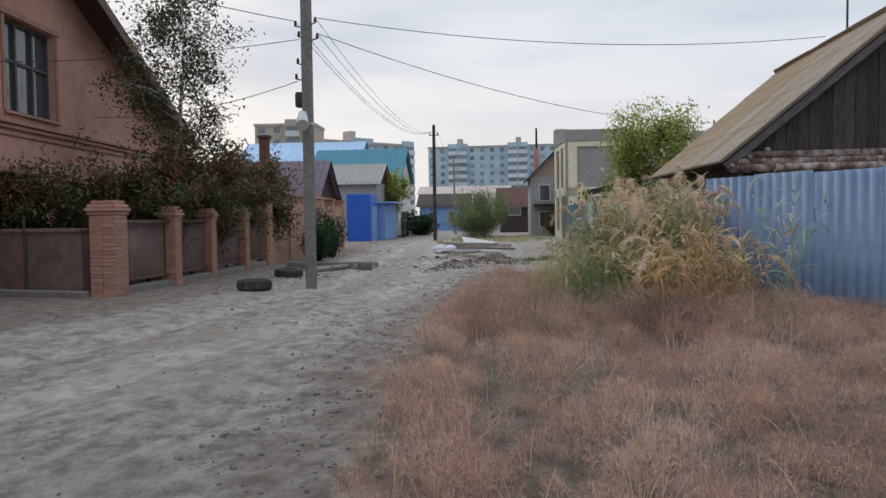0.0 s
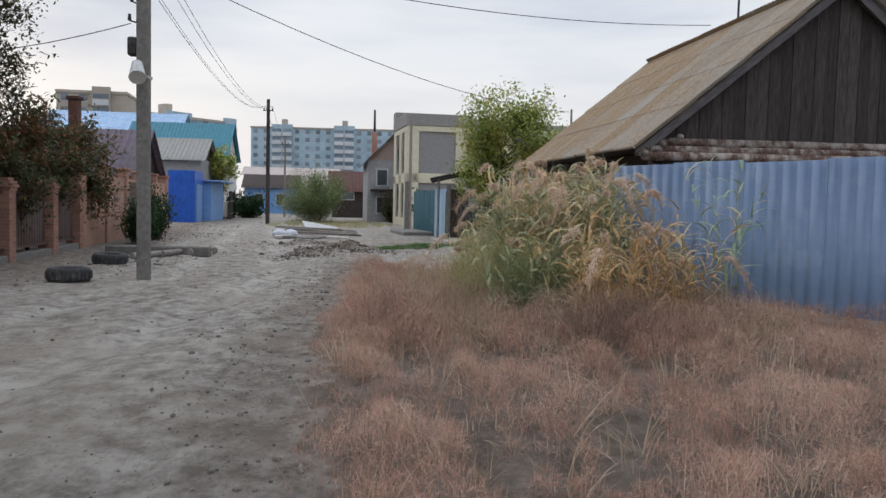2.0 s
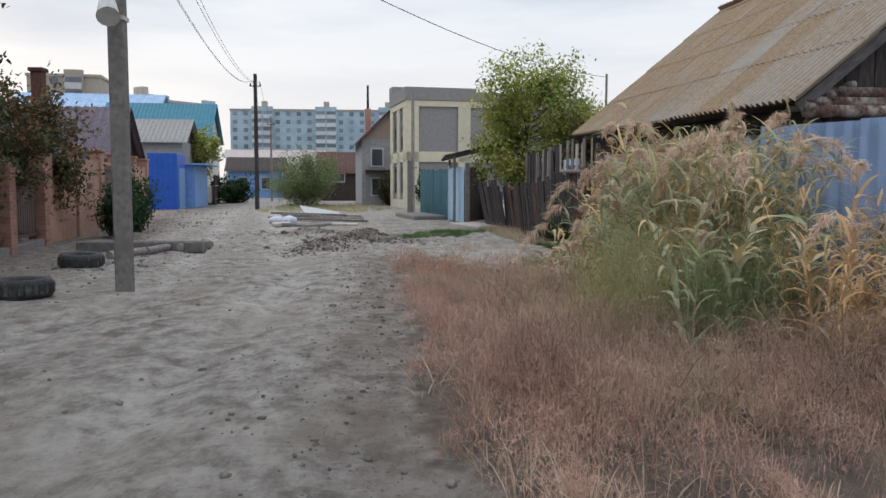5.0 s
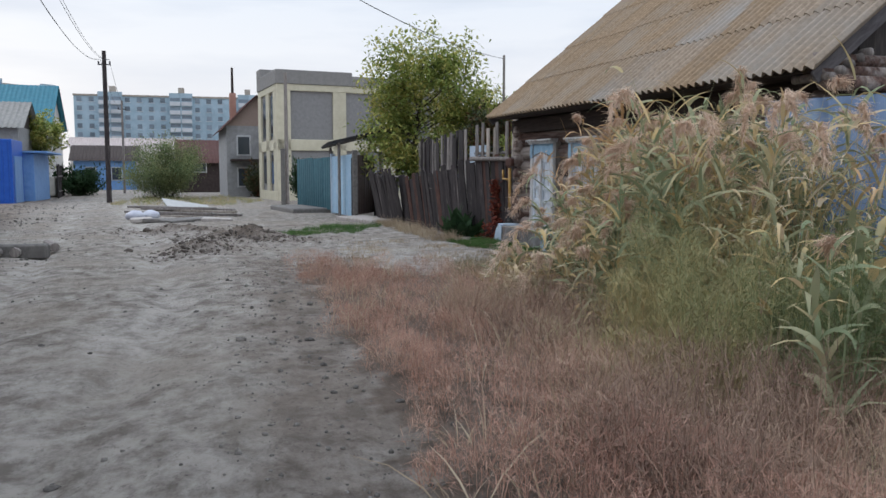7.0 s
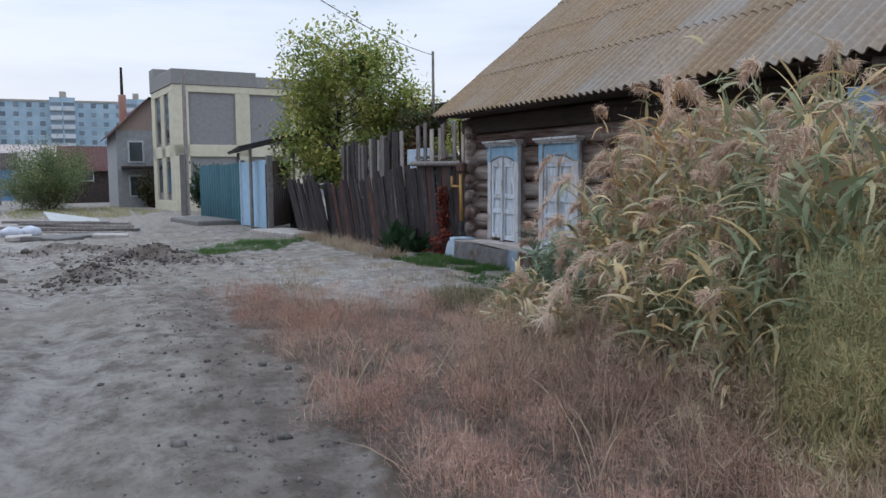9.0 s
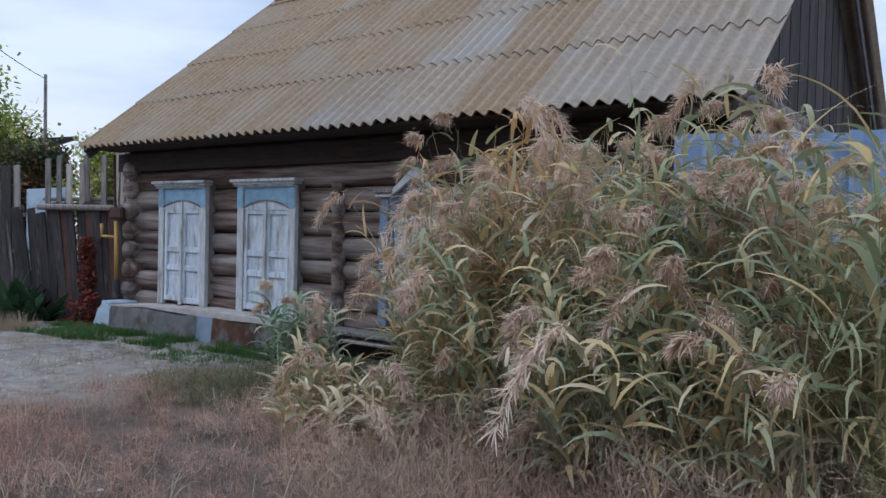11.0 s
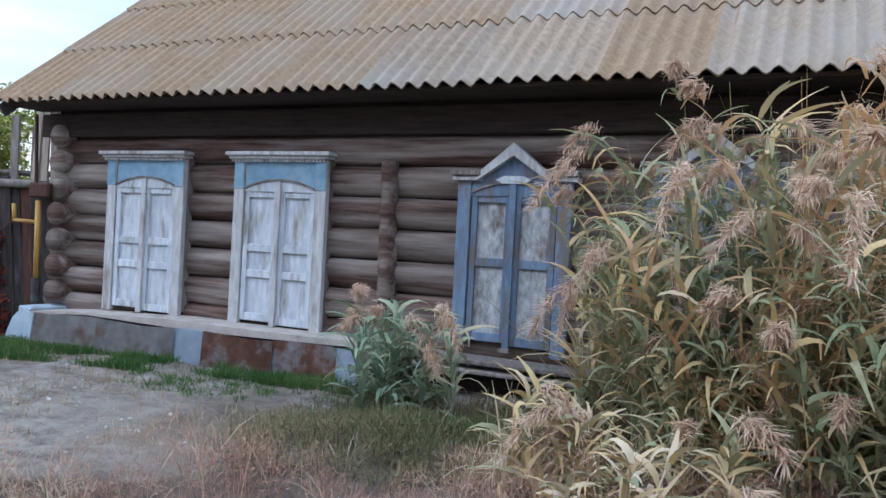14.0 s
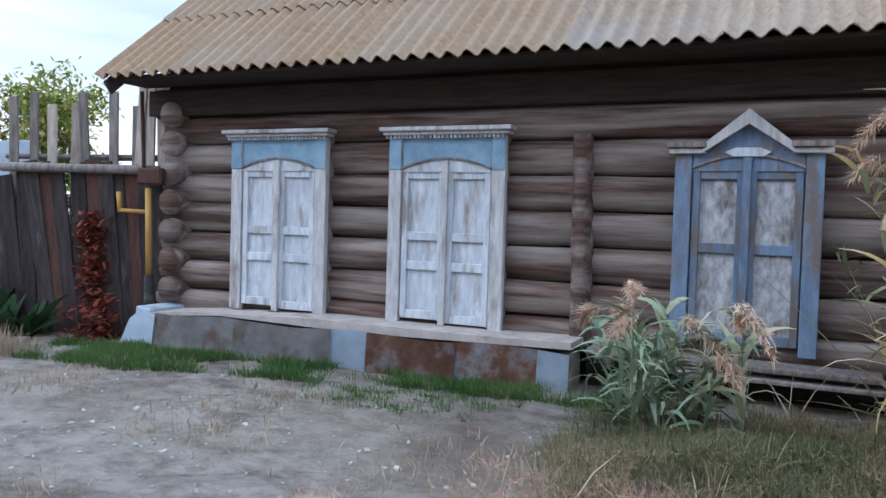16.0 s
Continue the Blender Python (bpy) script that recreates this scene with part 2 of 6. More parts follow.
def ground_material():
    m = bpy.data.materials.new("dusty_clay_road")
    m.use_nodes = True
    n, l = m.node_tree.nodes, m.node_tree.links
    b = n["Principled BSDF"]
    b.inputs["Roughness"].default_value = 0.97
    b.inputs["Specular IOR Level"].default_value = 0.1
    t = n.new("ShaderNodeTexCoord")

    def noise_node(scale, detail, rough=0.6, stretch=(1, 1, 1)):
        mpn = n.new("ShaderNodeMapping")
        mpn.inputs["Scale"].default_value = stretch
        l.new(t.outputs["Object"], mpn.inputs["Vector"])
        q = n.new("ShaderNodeTexNoise")
        q.inputs["Scale"].default_value, q.inputs["Detail"].default_value, q.inputs["Roughness"].default_value = scale, detail, rough
        l.new(mpn.outputs[0], q.inputs["Vector"])
        return q.outputs[0]

    def mixc(fac, a, c):
        q = n.new("ShaderNodeMix")
        q.data_type = "RGBA"
        for sock, v in (("Factor", fac), ("A", a), ("B", c)):
            if isinstance(v, tuple):
                q.inputs[sock].default_value = (*v, 1)
            else:
                l.new(v, q.inputs[sock])
        return q.outputs["Result"]

    def ramp(v, lo, hi):
        q = n.new("ShaderNodeMapRange")
        q.inputs["From Min"].default_value, q.inputs["From Max"].default_value = lo, hi
        l.new(v, q.inputs["Value"])
        return q.outputs[0]

    big, mid, fine = noise_node(0.45, 6), noise_node(3.2, 10, 0.72, (1.3, 0.9, 1)), noise_node(15, 9, 0.78, (1.5, 0.8, 1))
    soil = n.new("ShaderNodeAttribute")
    soil.attribute_name = "soil"
    c = mixc(ramp(mid, 0.40, 0.60), (0.20, 0.177, 0.152), (0.445, 0.41, 0.367))
    c = mixc(ramp(big, 0.45, 0.7), c, (0.33, 0.288, 0.24))
    c = mixc(ramp(fine, 0.54, 0.70), c, (0.12, 0.103, 0.09))
    track = n.new("ShaderNodeAttribute")
    track.attribute_name = "track"
    worn = n.new("ShaderNodeMath")
    worn.operation = "MULTIPLY"
    l.new(track.outputs["Fac"], worn.inputs[0])
    l.new(ramp(mid, 0.30, 0.62), worn.inputs[1])
    c = mixc(worn.outputs[0], c, (0.56, 0.53, 0.485))
    dark = mixc(ramp(mid, 0.35, 0.65), (0.12, 0.09, 0.072), (0.20, 0.155, 0.122))
    c = mixc(soil.outputs["Fac"], c, dark)
    l.new(c, b.inputs["Base Color"])
    ad = n.new("ShaderNodeMath")
    ad.operation = "MULTIPLY_ADD"
    ad.inputs[1].default_value = 0.6
    l.new(fine, ad.inputs[0])
    l.new(mid, ad.inputs[2])
    bp = n.new("ShaderNodeBump")
    bp.inputs["Strength"].default_value, bp.inputs["Distance"].default_value = 1.0, 0.10
    crumb = n.new("ShaderNodeTexVoronoi")
    crumb.inputs["Scale"].default_value = 13
    l.new(t.outputs["Object"], crumb.inputs["Vector"])
    crumbs = n.new("ShaderNodeMath")
    crumbs.operation = "MULTIPLY_ADD"
    crumbs.inputs[1].default_value = -0.45
    l.new(crumb.outputs["Distance"], crumbs.inputs[0])
    l.new(ad.outputs[0], crumbs.inputs[2])
    l.new(crumbs.outputs[0], bp.inputs["Height"])
    l.new(bp.outputs[0], b.inputs["Normal"])
    return m


# ---- mesh helpers ----
def part(name, bm, material, parent=None, label="", smooth=False):
    me = bpy.data.meshes.new(name)
    bm.to_mesh(me)
    bm.free()
    me.materials.append(material)
    if smooth:
        me.polygons.foreach_set("use_smooth", [True] * len(me.polygons))
    ob = new(name, me)
    ob.parent = parent
    if label:
        ob["label"] = label
    return ob


def thing(name, m, label, category, group="", kind=""):
    ob = new(name)
    ob.matrix_basis = m
    return tagged(ob, label, category, group, kind)


def box(bm, x0, x1, y0, y1, z0, z1, m=None):
    vs = [bm.verts.new(p) for p in ((x0, y0, z0), (x1, y0, z0), (x1, y1, z0), (x0, y1, z0), (x0, y0, z1), (x1, y0, z1), (x1, y1, z1), (x0, y1, z1))]
    for f in ((3, 2, 1, 0), (4, 5, 6, 7), (0, 1, 5, 4), (1, 2, 6, 5), (2, 3, 7, 6), (3, 0, 4, 7)):
        bm.faces.new([vs[i] for i in f])
    if m is not None:
        bmesh.ops.transform(bm, matrix=m, verts=vs)
    return vs


def boxed(x0, x1, y0, y1, z0, z1, bevel=0.0, m=None):
    bm = bmesh.new()
    box(bm, x0, x1, y0, y1, z0, z1, m)
    if bevel:
        bmesh.ops.bevel(bm, geom=list(bm.edges), offset=bevel, segments=1, affect="EDGES")
    return bm


def prism(pts, y0, y1):
    """A solid of an outline in the x-z plane, from y0 to y1."""
    bm = bmesh.new()
    a = [bm.verts.new((x, y0, z)) for x, z in pts]
    c = [bm.verts.new((x, y1, z)) for x, z in pts]
    bm.faces.new(a)
    bm.faces.new(c[::-1])
    k = len(pts)
    for i in range(k):
        bm.faces.new((a[i], c[i], c[(i + 1) % k], a[(i + 1) % k]))
    bmesh.ops.recalc_face_normals(bm, faces=list(bm.faces))
    return bm


def tube(p0, p1, r0, r1=None, seg=10, rough=0.0, rings=1):
    """A tapered round bar from p0 to p1, a little uneven."""
    r1 = r0 if r1 is None else r1
    p0, p1 = Vector(p0), Vector(p1)
    q = (p1 - p0).to_track_quat("Z", "Y")
    bm = bmesh.new()
    loops = []
    for i in range(rings + 1):
        f = i / rings
        c = p0.lerp(p1, f)
        loops.append([bm.verts.new(c + q @ Vector((math.cos(a), math.sin(a), 0)) * (r0 + (r1 - r0) * f) * (1 + rough * random.uniform(-1, 1))) for a in (2 * math.pi * j / seg for j in range(seg))])
    for a, c in zip(loops, loops[1:]):
        for j in range(seg):
            bm.faces.new((a[j], a[(j + 1) % seg], c[(j + 1) % seg], c[j]))
    bm.faces.new(loops[0][::-1])
    bm.faces.new(loops[-1])
    return bm


def joined(*bms):
    out = bmesh.new()
    for b in bms:
        tmp = bpy.data.meshes.new("tmp")
        b.to_mesh(tmp)
        b.free()
        out.from_mesh(tmp)
        bpy.data.meshes.remove(tmp)
    return out


def mesh_np(name, verts, faces, material, parent=None, label=""):
    """One mesh from arrays: verts (n, 3), faces (m, k)."""
    me = bpy.data.meshes.new(name)
    k = faces.shape[1]
    me.vertices.add(len(verts))
    me.vertices.foreach_set("co", verts.astype(np.float32).ravel())
    me.loops.add(faces.size)
    me.loops.foreach_set("vertex_index", faces.astype(np.int32).ravel())
    me.polygons.add(len(faces))
    me.polygons.foreach_set("loop_start", np.arange(0, faces.size, k, dtype=np.int32))
    me.polygons.foreach_set("loop_total", np.full(len(faces), k, dtype=np.int32))
    me.update(calc_edges=True)
    me.materials.append(material)
    ob = new(name, me)
    ob.parent = parent
    if label:
        ob["label"] = label
    return ob


rng = np.random.default_rng(7)


def blades(base, yaw, height, width, lean, droop, seg=3, curl=0.0):
    """Arching tapered strips: base (n, 3), lean from upright in radians at the foot, droop added towards the tip."""
    n = len(base)
    f = np.linspace(0, 1, seg + 1)
    ang = lean[:, None] + droop[:, None] * f[None, :]
    step = height[:, None] / seg
    dx, dz = np.sin(ang) * step, np.cos(ang) * step
    rx = np.concatenate([np.zeros((n, 1)), np.cumsum(dx[:, :-1], 1)], 1)
    rz = np.concatenate([np.zeros((n, 1)), np.cumsum(dz[:, :-1], 1)], 1)
    yw = yaw[:, None] + curl * f[None, :] * (rng.random((n, 1)) - 0.5)
    cx = base[:, 0:1] + rx * np.cos(yw)
    cy = base[:, 1:2] + rx * np.sin(yw)
    cz = base[:, 2:3] + rz
    wv = width[:, None] * np.clip(1.15 - f ** 1.5, 0.12, 1) * np.where(f < 0.01, 0.6, 1)[None, :]
    tw = rng.random((n, 1)) * 0.8 - 0.4
    px, py, pz = -np.sin(yw + tw) * wv / 2, np.cos(yw + tw) * wv / 2, wv * 0.25 * np.sin(tw * 4)
    a = np.stack([cx - px, cy - py, cz - pz], -1)
    b = np.stack([cx + px, cy + py, cz + pz], -1)
    v = np.stack([a, b], 2).reshape(n * (seg + 1) * 2, 3)
    o = (np.arange(n) * (seg + 1) * 2)[:, None] + (np.arange(seg) * 2)[None, :]
    q = np.stack([o, o + 1, o + 3, o + 2], -1).reshape(-1, 4)
    tips = np.stack([cx[:, -1], cy[:, -1], cz[:, -1]], -1)
    return v, q, tips


def gather(sets):
    vs, fs, k = [], [], 0
    for v, f in sets:
        vs.append(v)
        fs.append(f + k)
        k += len(v)
    return np.concatenate(vs), np.concatenate(fs)


def inside(px, py, poly):
    ok = np.zeros(len(px), bool)
    j = len(poly) - 1
    for i in range(len(poly)):
        (xi, yi), (xj, yj) = poly[i], poly[j]
        hit = ((yi > py) != (yj > py)) & (px < (xj - xi) * (py - yi) / (yj - yi + 1e-9) + xi)
        ok ^= hit
        j = i
    return ok


def scatter(poly, n):
    xs, ys = [p[0] for p in poly], [p[1] for p in poly]
    x = rng.uniform(min(xs), max(xs), n * 4)
    y = rng.uniform(min(ys), max(ys), n * 4)
    k = inside(x, y, poly)
    return x[k][:n], y[k][:n]


def wave(x, y, s, seed):
    """Smooth pseudo-noise of wavelength about 1/s."""
    r = np.random.default_rng(seed)
    out = np.zeros_like(x)
    for _ in range(7):
        a, ph, k = r.uniform(0, 6.28), r.uniform(0, 6.28), s * r.uniform(0.6, 1.7) * 6.28
        out += np.sin((x * np.cos(a) + y * np.sin(a)) * k + ph)
    return out / 7


def road_mid(y):
    return np.interp(y, [-5, 3, 9, 15, 25, 40, 60, 110], [-4.2, -3.9, -3.6, -3.6, -5.4, -8.5, -12.0, -21.0])


HEAPS = [(-3.2, 21.2, 0.45, 0.4, 0.16), (-2.5, 24.0, 0.7, 0.45, 0.26), (-4.2, 26.6, 0.8, 0.5, 0.14)]


def ground_z(x, y):
    x, y = np.asarray(x, float), np.asarray(y, float)
    z = 0.035 * wave(x, y, 0.25, 1) + 0.02 * wave(x, y, 0.9, 2) + 0.016 * wave(x, y, 2.3, 3) + 0.010 * np.abs(wave(x, y, 4.2, 4))
    off = x - road_mid(y)
    for rut in (-1.0, 0.75):
        z -= 0.05 * np.exp(-((off - rut - 0.15 * wave(x * 0, y, 0.12, 9)) / 0.22) ** 2)
    z += 0.03 * np.exp(-((off - 1.6) / 0.4) ** 2)
    near_road = np.clip(1.4 - np.abs(off) / 2.6, 0, 1)
    rough = np.sin(x * 23 + 3 * np.sin(y * 7)) * np.sin(y * 19 + 2.5 * np.sin(x * 9)) * (0.5 + 0.5 * wave(x, y, 0.6, 6))
    z += 0.009 * rough * near_road
    for hx, hy, hw, hl, hh in HEAPS:
        z += hh * np.exp(-((x - hx) / hw) ** 2 - ((y - hy) / hl) ** 2) * (1 + 0.9 * wave(x, y, 1.6, 12))
    far = np.clip((np.hypot(x, y - 15) - 35) / 30, 0, 1)
    return z * (1 - far)


GRASS = [(0.4, -3), (0.15, 2.0), (-0.75, 6.4), (-1.15, 9.5), (-1.3, 13.6), (-1.6, 18.6), (-0.7, 18.3), (0.2, 17.0), (1.6, 17.3), (2.5, 17.0), (3.1, 14.0), (5.4, 10.5), (8.5, 6), (8.5, -3)]


def build_ground():
    def axis(lo, hi, step, reach):
        inner = np.arange(lo, hi + step / 2, step)
        k = step * 1.35 ** np.arange(1, 60)
        c = np.cumsum(k)
        c = c[c < reach]
        return np.concatenate([(lo - c)[::-1], inner, hi + c])
    gx, gy = axis(-9, 6, 0.07, 900), axis(-1, 30, 0.07, 1400)
    X, Y = np.meshgrid(gx, gy)
    Z = ground_z(X, Y)
    nx, ny = len(gx), len(gy)
    i = (np.arange(ny - 1)[:, None] * nx + np.arange(nx - 1)[None, :]).ravel()
    f = np.stack([i, i + 1, i + 1 + nx, i + nx], -1)
    ob = mesh_np("ground", np.stack([X.ravel(), Y.ravel(), Z.ravel()], -1), f, ground_material())
    at = ob.data.attributes.new("soil", "FLOAT", "POINT")
    xs, ys = X.ravel(), Y.ravel()
    jx, jy = xs + 0.35 * wave(xs, ys, 0.8, 21) + 0.2 * wave(xs, ys, 2.5, 22), ys + 0.5 * wave(xs, ys, 0.7, 23)
    s = inside(jx, jy, GRASS).astype(float)
    verge = np.exp(-((jx - np.interp(ys, [-3, 2, 6.4, 9.5, 13.6, 18.6], [0.0, -0.25, -1.1, -1.5, -1.65, -1.9])) / 0.35) ** 2) * (ys < 19.5) * 0.5
    s = np.maximum(s * 0.9, verge)
    left = np.clip((road_mid(ys) - 2.4 - jx) / 0.8, 0, 1) * 0.5
    heap = sum(np.exp(-((jx - hx) / hw / 1.3) ** 2 - ((jy - hy) / hl / 1.3) ** 2) for hx, hy, hw, hl, _ in HEAPS) * 0.75
    blotch = np.clip(wave(xs, ys, 0.55, 27) * 1.6 - 0.15, 0, 1) * 0.5 * (xs > -2.5) * (ys > 17)
    at.data.foreach_set("value", np.maximum.reduce([s * 0.9, left, heap, blotch]).astype(np.float32))
    tr = ob.data.attributes.new("track", "FLOAT", "POINT")
    off = xs - road_mid(ys) + 0.25 * wave(xs * 0, ys, 0.10, 61)
    pale = sum(np.exp(-((off - o) / w) ** 2) * k for o, w, k in ((-1.1, 0.35, 0.8), (0.65, 0.4, 0.9), (-2.2, 0.3, 0.4), (1.5, 0.25, 0.4)))
    yard = np.exp(-(((xs - 0.2) / 1.6) ** 2 + ((ys - 20.2) / 2.2) ** 2)) * 0.6
    tr.data.foreach_set("value", np.clip(pale * (0.6 + 0.7 * wave(xs, ys, 0.3, 62)) + yard, 0, 1).astype(np.float32))
    ob.data.polygons.foreach_set("use_smooth", [True] * len(f))
    return tagged(ob, "dusty grey clay street ground with ruts and dark soil", "ground", kind="structure")


build_ground()

# ---- log house ----
HOUSE = Matrix(((0.0966, 0.9953, 0, 2.95), (-0.9953, 0.0966, 0, 21.19), (0, 0, 1, 0), (0, 0, 0, 1))) @ pose(0, 0, 0, 0, 0.9, 0)
S0, S1, DEPTH = -0.68, 7.45, 5.7
house = thing("log_house", HOUSE, "old dark log house with shuttered blue windows and tan slate roof", "house")
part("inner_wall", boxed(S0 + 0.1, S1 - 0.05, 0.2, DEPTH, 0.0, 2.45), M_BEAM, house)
def hewn_log(x0, x1, z):
    """A log hewn to a leaning face, with a weathered shoulder on top and a deep seam below."""
    prof = [(0.20, 0.138), (0.06, 0.136), (0.005, 0.112), (-0.022, 0.072), (-0.026, 0.030), (0.000, -0.055), (0.030, -0.105), (0.075, -0.132), (0.20, -0.137)]
    k = 60
    v, f = [], []
    ph = random.uniform(0, 6)
    for i in range(k + 1):
        x = x0 + (x1 - x0) * i / k
        for j, (y, dz) in enumerate(prof):
            w = 0.009 * math.sin(x * 2.1 + ph + j * 0.5) + 0.005 * math.sin(x * 6.3 + 2 * ph + j) + random.uniform(-0.0025, 0.0025)
            v.append((x, y + w, z + dz + 0.5 * w))
    m = len(prof)
    for i in range(k):
        for j in range(m - 1):
            f.append((i * m + j, i * m + j + 1, (i + 1) * m + j + 1, (i + 1) * m + j))
    ob = mesh_np("log", np.array(v), np.array(f), M_LOG, house)
    ob.data.polygons.foreach_set("use_smooth", [True] * len(f))


for i in range(7):
    hewn_log(S0 - 0.25 * random.uniform(0.6, 1), S1 + 0.15, 0.385 + 0.275 * i)
for i in range(7):
    z = 0.52 + 0.275 * i
    part("log", tube((S0, -0.13, z), (S0, DEPTH, z), 0.118, 0.118, 12, 0.03, 10), M_LOG, house, smooth=True)
    part("log", tube((S1 - 0.06, -0.18, z), (S1 - 0.06, DEPTH, z), 0.135, 0.135, 12, 0.03, 10), M_LOG, house, smooth=True)
part("wall_post", tube((3.3, -0.01, 0.30), (3.27, -0.02, 1.93), 0.09, 0.075, 9, 0.06, 10), M_LOG, house, smooth=True)
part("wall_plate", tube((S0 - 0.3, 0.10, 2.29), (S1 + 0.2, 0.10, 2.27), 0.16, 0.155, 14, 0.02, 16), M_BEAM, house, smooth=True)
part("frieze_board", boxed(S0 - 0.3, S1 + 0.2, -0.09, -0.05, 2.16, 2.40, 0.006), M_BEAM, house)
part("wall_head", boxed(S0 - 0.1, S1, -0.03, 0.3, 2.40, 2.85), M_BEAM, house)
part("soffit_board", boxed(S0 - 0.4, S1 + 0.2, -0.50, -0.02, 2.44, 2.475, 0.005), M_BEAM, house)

EAVE_IN, EAVE_Z, RIDGE_IN, RIDGE_Z = -0.56, 2.45, 2.86, 5.27
R0, R1 = -1.12, 7.72
slope = math.hypot(RIDGE_IN - EAVE_IN, RIDGE_Z - EAVE_Z)
pitch = math.atan2(RIDGE_Z - EAVE_Z, RIDGE_IN - EAVE_IN)


def slate_sheet(waves, length):
    """Wavy sheet: waves along x, length along y, a little sag and a thickness of 7 mm."""
    per, p, rows = 6, 0.147, 4
    nx = waves * per + 1
    x = np.linspace(0, waves * p, nx)
    y = np.linspace(0, length, rows + 1)
    X, Y = np.meshgrid(x, y)
    Z = 0.029 * np.cos(2 * np.pi * X / p)
    top = np.stack([X, Y, Z + 0.011], -1).reshape(-1, 3)
    low = np.stack([X, Y, Z], -1).reshape(-1, 3)
    k = len(top)
    i = (np.arange(rows)[:, None] * nx + np.arange(nx - 1)[None, :]).ravel()
    f = np.stack([i, i + 1, i + 1 + nx, i + nx], -1)
    e = np.arange(nx - 1)
    front = np.stack([e, k + e, k + e + 1, e + 1], -1) + 2 * k
    sides = [np.array([[s + r * nx, s + (r + 1) * nx, k + s + (r + 1) * nx, k + s + r * nx]]) for r in range(rows) for s in (0, nx - 1)]
    sides = [q + 2 * k for q in sides]
    return np.concatenate([top, low, top, low]), np.concatenate([f, f[:, ::-1] + k, front] + sides)


row_len = slope / 4
sv, sf = slate_sheet(7, row_len + 0.14)
sheet_mesh = {}
pick = random.Random(5)
for side in (0, 1):
    for row in range(4):
        for col in range(10):
            x = R0 - 0.03 + col * 0.882
            m = Matrix.Translation((x, EAVE_IN, EAVE_Z)) @ Matrix.Rotation(pitch, 4, "X") @ Matrix.Translation((0, row * row_len + pick.uniform(-0.012, 0.012), 0.012 + 0.0012 * col)) @ pose(0, 0, 0, -0.75 + pick.uniform(-0.15, 0.15), pick.uniform(-0.15, 0.15), pick.uniform(-0.25, 0.25))
            if side:
                m = Matrix.Translation((0, 2 * RIDGE_IN, 0)) @ Matrix.Diagonal((1, -1, 1, 1)) @ m
            sm = M_SLATEGREY if pick.random() < (col - 2.5) / 5 else M_SLATE
            if sm.name not in sheet_mesh:
                ob = mesh_np("slate_sheet", sv, sf, sm, house)
                ob.data.polygons.foreach_set("use_smooth", [True] * len(sf))
                sheet_mesh[sm.name] = ob.data
            else:
                ob = new("slate_sheet", sheet_mesh[sm.name])
                ob.parent = house
            ob.matrix_basis = m
for sg in (1, -1):
    part("ridge_cap", boxed(R0, R1, 0, 0.2, 0.0, 0.012), M_SLATE, house).matrix_basis = Matrix.Translation((0, RIDGE_IN, RIDGE_Z + 0.06)) @ Matrix.Rotation(-pitch if sg == 1 else math.pi + pitch, 4, "X")
for s in (S0 - 0.05, S1 + 0.02):
    for k in range(30):
        y0 = 0.0 + k * DEPTH / 30
        y1 = y0 + DEPTH / 30 - 0.008
        hz = [2.42 + (min(y, 2 * RIDGE_IN - y) - EAVE_IN) * math.tan(pitch) * 0.995 - 0.12 for y in (y0, y1)]
        bm = bmesh.new()
        vs = [bm.verts.new(p) for p in ((s, y0, 2.62), (s, y1, 2.62), (s, y1, hz[1]), (s, y0, hz[0]))]
        vs2 = [bm.verts.new(v.co + Vector((0.025 + 0.006 * (k % 2), 0, 0))) for v in vs]
        bm.faces.new(vs[::-1]); bm.faces.new(vs2)
        for a in range(4):
            bm.faces.new((vs[a], vs[(a + 1) % 4], vs2[(a + 1) % 4], vs2[a]))
        part("gable_board", bm, M_GABLE, house)
for sgn in (0, 1):
    for s in (R0 + 0.02, R1 - 0.06):
        bm = boxed(0, 0.03, 0, slope, -0.17, -0.035, 0.004)
        m = Matrix.Translation((s, EAVE_IN, EAVE_Z)) @ Matrix.Rotation(pitch, 4, "X")
        if sgn:
            m = Matrix.Translation((0, 2 * RIDGE_IN, 0)) @ Matrix.Diagonal((1, -1, 1, 1)) @ m
        part("bargeboard", bm, M_BARGE, house).matrix_basis = m
for z, o in ((2.56, 0.0), (2.44, 0.05), (2.34, 0.12)):
    part("gable_beam", tube((S1 + 0.12 + o, -0.42, z), (S1 + 0.08 + o, DEPTH + 0.3, z + 0.02), 0.075, 0.07, 9, 0.06, 8), M_LOG, house, smooth=True)
for k in range(5):
    part("purlin_end", tube((S1 - 0.2, -0.35 + 0.13 * k, 2.40 + 0.06 * k), (S1 + 0.35 - 0.05 * k, -0.40 + 0.16 * k, 2.38 + 0.07 * k), 0.05, 0.045, 8, 0.08, 3), M_OLDWOOD, house, smooth=True)
part("roof_mast", tube((3.9, RIDGE_IN, RIDGE_Z - 0.2), (3.9, RIDGE_IN, RIDGE_Z + 2.1), 0.025, 0.02, 8), M_WIRE, house)


